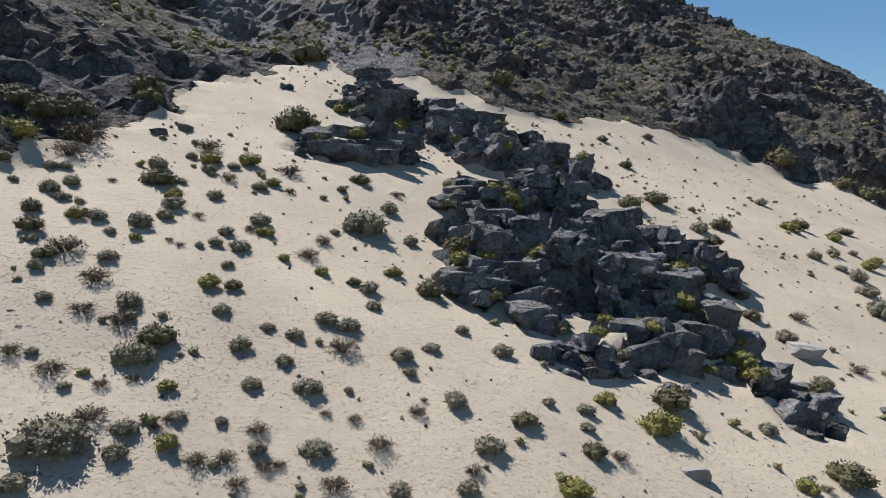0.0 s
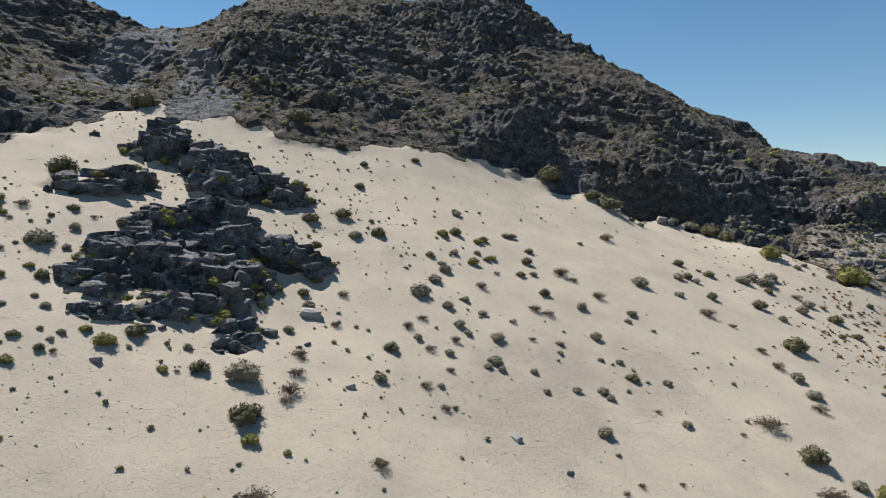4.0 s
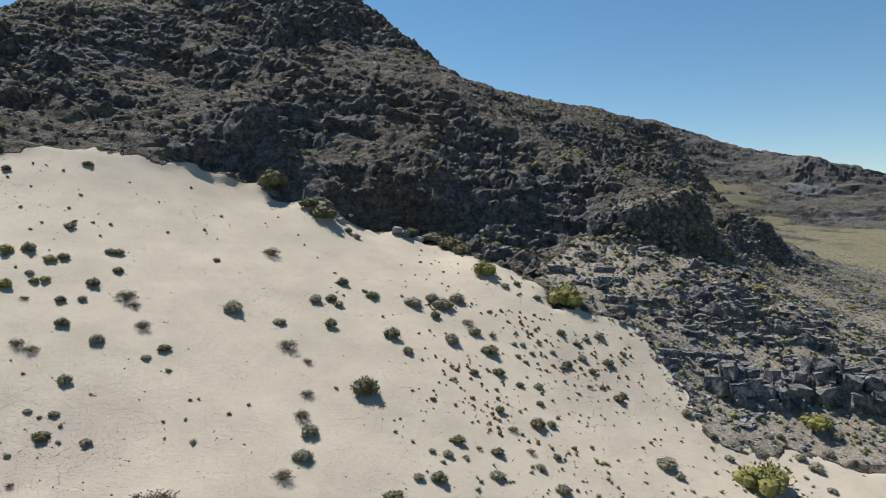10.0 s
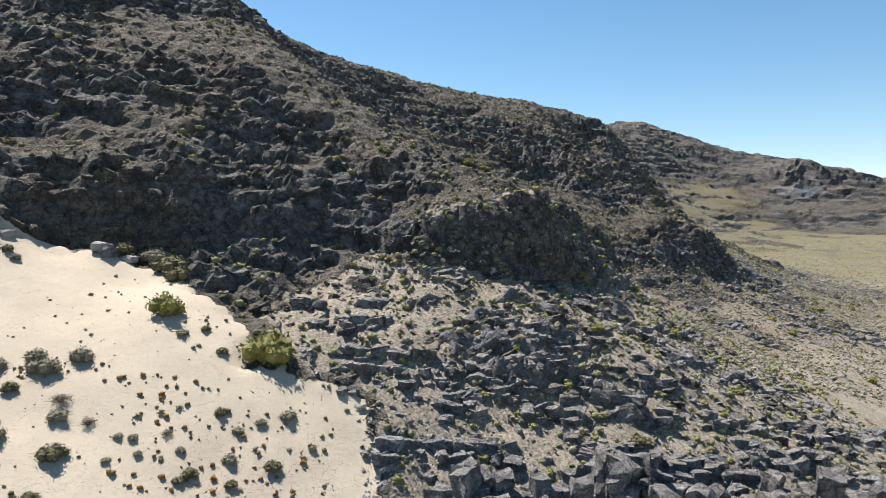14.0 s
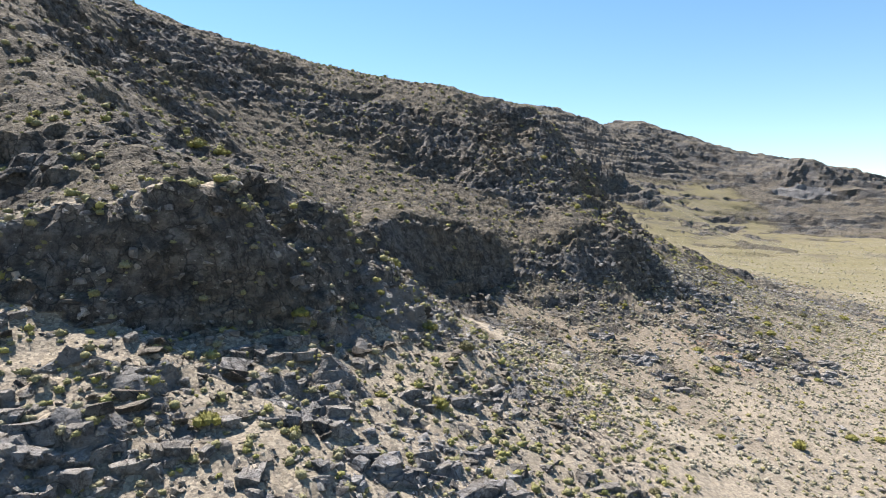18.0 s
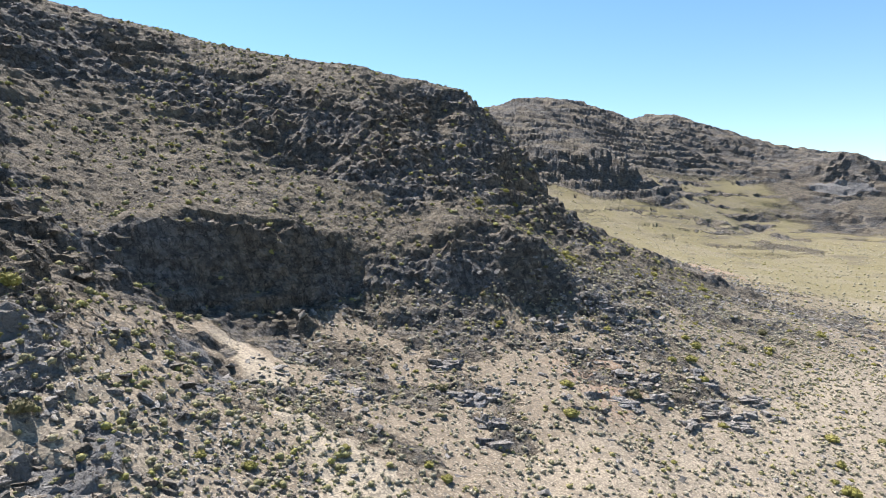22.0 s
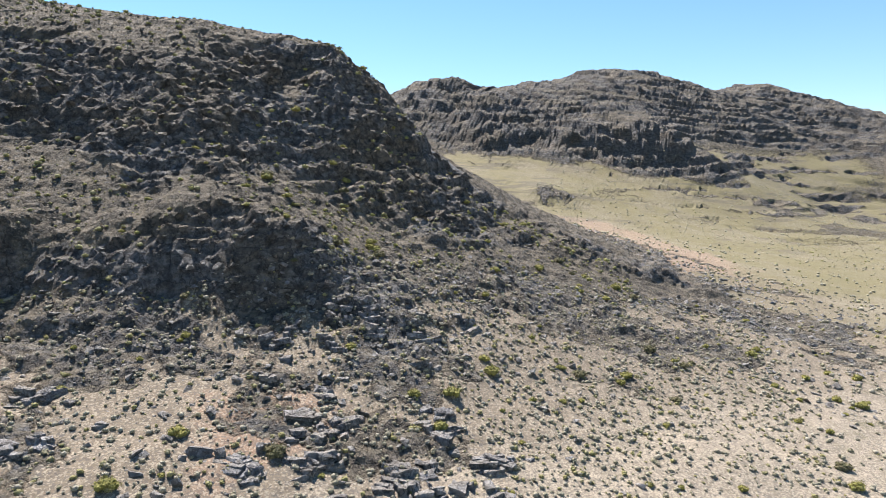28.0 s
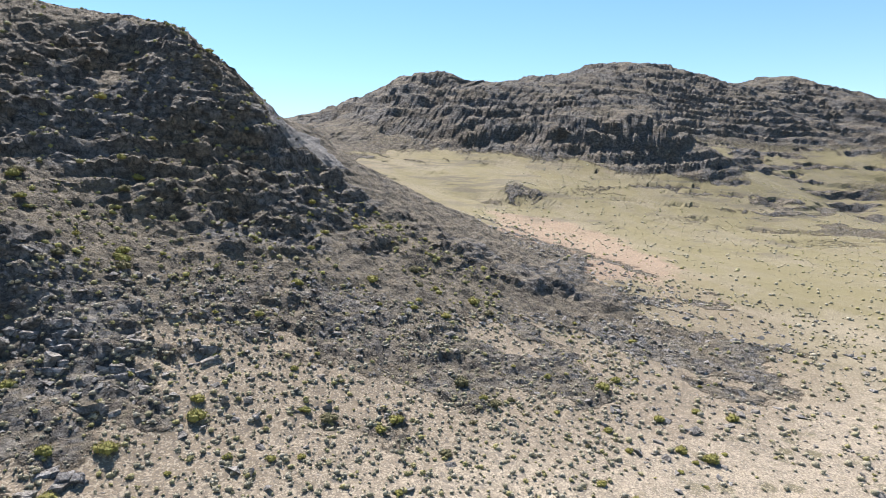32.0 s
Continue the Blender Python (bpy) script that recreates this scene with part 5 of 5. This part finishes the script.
SHRUBS_GREY_GREEN_2 = [(-3.2, 19.2, 0.34), (-1.0, 20.0, 0.52), (-1.9, 16.2, 0.57), (-1.7, 15.4, 0.44), (-2.6, 14.2, 0.61), (-2.1, 14.1, 0.55), (-3.1, 13.4, 0.44), (-7.9, 12.8, 0.37), (-6.4, 13.2, 0.57), (-5.6, 11.7, 0.74), (-4.7, 13.7, 0.43), (-3.7, 13.5, 0.35), (-4.0, 12.7, 0.47), (-7.2, 11.3, 0.26), (-6.3, 10.7, 0.27), (-3.5, 11.7, 0.37), (-3.1, 12.5, 0.39), (-2.5, 11.9, 0.57), (-4.4, 10.6, 0.35), (-3.7, 10.7, 0.25), (-5.8, 9.5, 1.06), (-5.0, 10.1, 0.47), (-4.9, 9.6, 0.43), (-3.0, 10.3, 0.35), (-5.9, 8.8, 0.49), (-0.3, 14.1, 0.42), (0.4, 15.3, 0.35), (1.3, 14.7, 0.52), (-0.9, 13.5, 0.55), (-0.7, 13.0, 0.33)]
SHRUBS_GREY_GREEN_3 = [(0.2, 12.4, 0.56), (0.8, 11.4, 0.59), (-2.1, 10.5, 0.57), (-1.8, 12.1, 0.20), (2.1, 13.1, 0.31), (-0.7, 10.1, 0.44), (0.4, 10.4, 0.39), (-2.2, 9.8, 0.17), (2.9, 13.3, 0.44), (2.8, 12.7, 0.36), (7.6, 15.0, 0.49), (3.0, 17.0, 0.76), (4.2, 17.6, 0.48), (11.5, 21.6, 0.78), (11.1, 18.8, 0.62), (9.5, 17.7, 0.47), (8.7, 21.9, 0.62), (19.3, 39.5, 0.84), (12.4, 31.2, 1.05), (23.1, 37.8, 0.77), (17.6, 30.8, 0.68), (19.2, 32.0, 0.71), (20.8, 33.0, 0.54), (18.4, 30.0, 0.67), (18.7, 29.2, 0.91), (18.1, 27.6, 0.98), (24.7, 32.0, 0.65), (17.3, 25.5, 1.21), (19.0, 24.8, 0.77), (19.7, 23.2, 0.81)]
SHRUBS_GREY_GREEN_4 = [(21.0, 25.0, 0.63), (20.0, 26.0, 0.57), (20.2, 22.5, 0.59), (21.8, 22.7, 0.93), (17.5, 20.9, 0.57), (19.2, 20.2, 0.56), (21.6, 20.4, 0.88), (21.2, 19.8, 0.56), (21.9, 19.8, 0.49), (23.6, 20.3, 0.50), (16.1, 16.5, 0.86), (24.1, 18.8, 0.42), (10.5, 13.8, 1.61), (18.9, 17.3, 0.41), (29.4, 40.5, 0.58), (27.5, 28.8, 0.85), (32.8, 34.6, 1.32), (30.4, 28.4, 0.54), (27.8, 25.5, 0.79), (37.0, 38.8, 0.97), (38.5, 39.2, 0.79), (35.7, 34.7, 0.81), (43.7, 35.6, 0.77), (45.6, 42.7, 1.62), (43.4, 42.1, 1.37), (46.4, 38.2, 1.12), (39.9, 25.8, 1.02), (40.0, 24.1, 0.99), (38.0, 16.2, 0.83), (27.1, 19.9, 0.63)]
SHRUBS_GREY_GREEN_5 = [(25.7, 19.5, 0.56), (27.4, 19.5, 0.62), (26.5, 16.4, 0.75), (30.9, 18.4, 0.56), (31.0, 22.0, 0.61), (25.4, 23.8, 0.55), (25.3, 22.8, 0.40), (28.7, 23.3, 0.48), (27.6, 23.1, 0.41), (46.6, 44.0, 1.21), (44.7, 43.4, 1.10), (47.9, 40.2, 1.04), (50.7, 40.0, 0.52), (52.0, 35.7, 0.65), (45.8, 27.1, 0.40), (46.6, 27.2, 0.60), (52.4, 32.2, 0.61), (51.4, 28.2, 0.63), (45.3, 24.9, 0.56), (49.1, 26.7, 0.86), (52.4, 26.9, 0.82), (52.3, 25.8, 0.80), (58.7, 31.3, 1.33), (59.2, 30.6, 0.62), (57.2, 43.3, 0.86), (56.1, 42.6, 0.65), (55.3, 41.9, 0.64), (55.5, 40.3, 0.72), (53.4, 40.1, 0.53), (56.4, 37.7, 0.52)]
SHRUBS_GREY_GREEN_6 = [(61.7, 37.2, 0.80), (63.1, 33.7, 0.60), (66.6, 36.5, 0.55), (69.8, 35.5, 0.84), (67.7, 34.7, 0.72), (68.2, 33.9, 0.99), (71.3, 37.4, 1.07), (59.3, 26.9, 0.80), (60.2, 28.4, 0.68), (60.1, 29.1, 0.54), (68.1, 32.0, 0.61), (37.4, 52.0, 0.79), (43.9, 56.8, 1.80), (50.3, 47.1, 0.78), (58.7, 42.0, 0.49), (51.3, 40.1, 0.48), (51.9, 39.4, 0.47), (50.9, 38.7, 0.47)]
SHRUBS_DRY_BROWN_1 = [(-11.5, 20.9, 1.67), (-11.3, 19.7, 1.09), (-9.5, 18.7, 0.33), (-6.9, 21.0, 0.58), (-5.0, 21.3, 0.46), (-5.4, 23.0, 0.93), (-8.4, 23.3, 1.08), (-6.7, 17.8, 0.36), (-5.3, 17.9, 0.45), (-8.5, 14.6, 0.97), (-6.8, 16.1, 0.24), (-6.5, 16.0, 0.27), (-3.6, 17.2, 0.71), (-1.7, 23.8, 0.54), (-3.4, 18.3, 0.58), (-2.1, 13.3, 0.69), (-7.1, 12.7, 0.56), (-6.3, 12.6, 0.62), (-7.4, 13.8, 0.68), (-7.5, 11.2, 0.48), (-6.7, 11.0, 0.64), (-5.8, 10.9, 0.31), (-5.4, 11.2, 0.31), (-5.6, 10.2, 0.58), (-3.8, 9.8, 0.43), (-3.4, 10.0, 0.39), (-3.1, 10.7, 0.42), (-3.1, 9.6, 0.38), (-2.8, 10.0, 0.38), (-2.6, 10.1, 0.25)]
SHRUBS_DRY_BROWN_2 = [(-4.6, 10.3, 0.22), (-4.5, 10.5, 0.23), (-1.1, 10.9, 0.50), (-1.7, 9.9, 0.53), (-2.1, 11.4, 0.27), (-0.5, 11.9, 0.39), (-0.4, 12.3, 0.20), (-1.6, 11.4, 0.31), (0.5, 10.8, 0.36), (3.3, 12.1, 0.39), (7.9, 13.2, 0.34), (8.0, 17.6, 1.03), (13.0, 23.6, 0.71), (13.2, 20.4, 0.69), (22.1, 30.7, 0.56), (21.0, 28.1, 0.83), (24.3, 27.0, 0.95), (25.1, 26.9, 0.81), (17.6, 22.9, 0.74), (16.9, 21.8, 0.72), (22.8, 24.9, 0.56), (18.2, 20.2, 0.69), (19.5, 21.5, 0.71), (19.3, 18.7, 0.54), (18.2, 17.0, 0.69), (23.8, 23.5, 0.54), (19.2, 15.6, 0.61), (16.9, 10.3, 0.81), (12.6, 12.9, 0.69), (12.6, 13.6, 1.03)]
SHRUBS_DRY_BROWN_3 = [(12.2, 16.7, 0.88), (12.5, 15.1, 0.84), (13.1, 7.5, 1.36), (32.3, 44.0, 1.35), (26.8, 33.1, 1.43), (27.6, 32.6, 0.75), (29.0, 30.8, 0.97), (36.9, 32.3, 1.21), (38.3, 31.5, 0.69), (39.0, 28.7, 0.82), (39.2, 26.8, 0.95), (39.5, 22.6, 0.96), (35.4, 19.6, 1.59), (36.1, 14.8, 1.33), (29.7, 19.1, 0.38), (27.4, 13.3, 0.43), (26.6, 12.6, 0.47), (29.3, 14.0, 0.33), (33.7, 18.5, 0.38), (47.4, 41.1, 0.97), (49.2, 40.3, 0.70), (46.5, 35.3, 0.47), (50.1, 30.8, 0.66), (47.5, 27.4, 0.47), (48.2, 28.4, 0.41), (51.0, 29.3, 0.57), (48.2, 24.7, 0.57), (50.9, 25.1, 0.58), (53.7, 25.7, 0.81), (55.5, 37.4, 0.51)]
SHRUBS_DRY_BROWN_4 = [(62.6, 36.9, 0.54), (65.4, 30.4, 0.66), (52.5, 40.8, 0.61)]
SHRUBS_YELLOW_GREEN_1 = [(-12.6, 19.3, 1.21), (-7.7, 18.6, 0.53), (-7.9, 22.1, 0.78), (-6.8, 22.9, 0.87), (-5.6, 21.6, 0.62), (-9.1, 16.1, 0.48), (-7.5, 15.8, 0.34), (-4.9, 17.9, 0.55), (-4.1, 16.7, 0.33), (-5.4, 34.2, 0.92), (-4.7, 34.4, 0.77), (-1.4, 17.6, 0.56), (-3.1, 16.5, 0.38), (-5.3, 14.6, 0.54), (-4.8, 11.2, 0.39), (-4.3, 10.0, 0.44), (3.5, 14.0, 0.52), (4.6, 13.6, 1.04), (2.2, 10.9, 0.63), (7.4, 13.0, 0.50), (18.3, 34.4, 1.02), (20.9, 34.8, 0.85), (20.5, 31.3, 0.85), (21.5, 32.4, 0.61), (21.9, 32.8, 0.66), (13.5, 9.9, 0.39), (12.1, 10.1, 0.69), (39.5, 15.7, 2.06), (64.1, 31.5, 3.41), (48.7, 48.7, 2.02)]
SHRUBS_YELLOW_GREEN_2 = [(55.2, 46.8, 2.99), (66.8, 38.0, 0.56), (70.4, 38.1, 2.14)]
count = 0
for kind, lists in (("green", (SHRUBS_DARK_GREEN_1, SHRUBS_DARK_GREEN_2, SHRUBS_DARK_GREEN_3, SHRUBS_DARK_GREEN_4)),
                    ("sage", (SHRUBS_GREY_GREEN_1, SHRUBS_GREY_GREEN_2, SHRUBS_GREY_GREEN_3, SHRUBS_GREY_GREEN_4, SHRUBS_GREY_GREEN_5, SHRUBS_GREY_GREEN_6)),
                    ("dry", (SHRUBS_DRY_BROWN_1, SHRUBS_DRY_BROWN_2, SHRUBS_DRY_BROWN_3, SHRUBS_DRY_BROWN_4)),
                    ("yellow", (SHRUBS_YELLOW_GREEN_1, SHRUBS_YELLOW_GREEN_2))):
    for places in lists:
        for x, y, s in places:
            count += 1
            shrub(kind, x, y, s, count * 5)

# bushes rooted in the clefts of the outcrops
cleft = random.Random(77)
for poly, lift in OUTCROPS:
    if lift < 0.8:
        continue
    xs, ys = [p[0] for p in poly], [p[1] for p in poly]
    area = (max(xs) - min(xs)) * (max(ys) - min(ys))
    for _ in range(int(area * 0.65)):
        x, y = cleft.uniform(min(xs), max(xs)), cleft.uniform(min(ys), max(ys))
        if -0.5 < inside_distance([x], [y], poly)[0] < 1.6:
            count += 1
            bush = shrub(cleft.choice(("yellow", "green", "sage", "yellow")), x, y, cleft.uniform(0.4, 0.95), count * 5)
            bush.location.z += 0.22
            bush["label"] = "small leafy bush rooted in a rock cleft"

# larger yellow-green bushes on the bench and the stony fan
spread = random.Random(91)
for n_bushes, (x0, x1, y0, y1), label in ((26, (64, 94, 40, 82), "yellow-green leafy bush among dark rubble"), (210, (90, 160, 80, 170), "yellow-green leafy bush on stony tan soil")):
    placed = 0
    while placed < n_bushes:
        x, y = spread.uniform(x0, x1), spread.uniform(y0, y1)
        if inside_distance([x], [y], SAND)[0] > -1 or (y0 > 80 and inside_distance([x], [y], VALLEY)[0] < 0.5):
            continue
        placed, count = placed + 1, count + 1
        shrub(spread.choice(("yellow", "yellow", "yellow", "yellow", "green")), x, y, 0.5 + spread.random() ** 2, count * 5)["label"] = label

# low brush that nobody could count: fan, valley, bench and mountainside
CLUMPS = [leaves(2000 + k, 16, 0.10, 1.0, 0.3, 1.0, 1, 3, 6) for k in range(6)]


def far_clump(seed):
    p, t = ball(Vector((0, 0, 0.16)), 0.42, random.Random(seed), 3, 5)
    return np.array([q[:] for q in p]), np.array(t)


FAR_CLUMPS = [far_clump(2100 + k) for k in range(5)]


def brush(name, label, n, box, keep, lo, hi, power, mat, tone=(0, 1), shapes=CLUMPS, level=0.0):
    x, y = scatter(n, *box, keep)
    s = lo + (hi - lo) * RNG.uniform(0, 1, len(x)) ** power
    p, up = surface(x, y)
    keep = up[:, 2] > level
    x, s, p = x[keep], s[keep], p[keep]
    ob = joined(name, shapes, p, turned(len(x), RNG, 0.1), s[:, None] * np.array([1.15, 1.15, 0.95]), mat, RNG.uniform(tone[0], tone[1], len(x)), True)
    return tagged(ob, label, "brush", kind="stuff")


TUFTS = [leaves(2200 + k, 24, 0.13, 0.85, 0.3, 0.95, 1, 3, 5) for k in range(6)]
brush("fan_brush", "low grey-green brush dotted over tan soil", 20000, (86, 150, 74, 165), lambda x, y, r: (inside_distance(x, y, VALLEY) > -1) & (r < np.clip(0.75 + 0.6 * fbm(x / 12, y / 12, 0 * x, 3, 101), 0.25, 1)), 0.22, 0.7, 2.2, FAN_BRUSH, (0, 1), TUFTS)
brush("valley_brush", "small grey-green brush far out in the valley", 9000, (100, 380, 100, 420), lambda x, y, r: (inside_distance(x, y, VALLEY) > -1) & ((x > 150) | (y > 165)) & (r < np.clip(1.3 - (x - 150) / 300, 0.3, 1)), 0.3, 0.9, 2.2, FAN_BRUSH, (0, 1), FAR_CLUMPS)
brush("near_valley_brush", "grey-green brush dotted over the pale valley floor", 5200, (146, 225, 90, 205), lambda x, y, r: (inside_distance(x, y, VALLEY) > 0) & (r < np.clip(0.7 + 0.6 * fbm(x / 14, y / 14, 0 * x, 3, 103), 0.2, 1)), 0.3, 0.85, 2.0, FAN_BRUSH, (0, 1), TUFTS)
brush("mountain_brush", "yellow-green brush in the clefts of dark rock", 30000, (-45, 135, 34, 172), lambda x, y, r: zone_rock(x, y) & (inside_distance(x, y, BENCH) < 0) & (r < np.clip(0.55 + 0.3 * smooth(45, 70, x) + 1.2 * fbm(x / 12, y / 12, 0 * x, 3, 111), 0.08, 1)), 0.22, 1.0, 2.6, BRUSH, (0.3, 1), TUFTS, 0.62)
brush("bench_brush", "yellow-green brush among the rubble", 5200, (58, 97, 36, 90), lambda x, y, r: (inside_distance(x, y, SAND) < -0.3) & (inside_distance(x, y, BENCH) > -3) & (r < 0.7), 0.25, 0.8, 2.0, BRUSH, (0, 1), TUFTS)
brush("sand_tufts", "tiny dry tufts and seedlings on the sand", 9000, (-14, 68, 5, 54), lambda x, y, r: (inside_distance(x, y, SAND) > 0.3) & (r < np.clip(0.16 + 0.7 * fbm(x / 8, y / 8, 0 * x, 3, 121) + 0.35 * smooth(38, 55, x) + 0.25 * smooth(17, 6, x), 0.03, 0.9)), 0.08, 0.42, 2.4, BRUSH, (0, 0.9), TUFTS)
brush("rusty_tufts", "rust-orange low tufts on the sand", 420, (44, 60, 30, 44), lambda x, y, r: fbm(x / 4, y / 4, 0 * x, 2, 131) > 0.1, 0.15, 0.45, 2.0, TUFT, (0.75, 1))
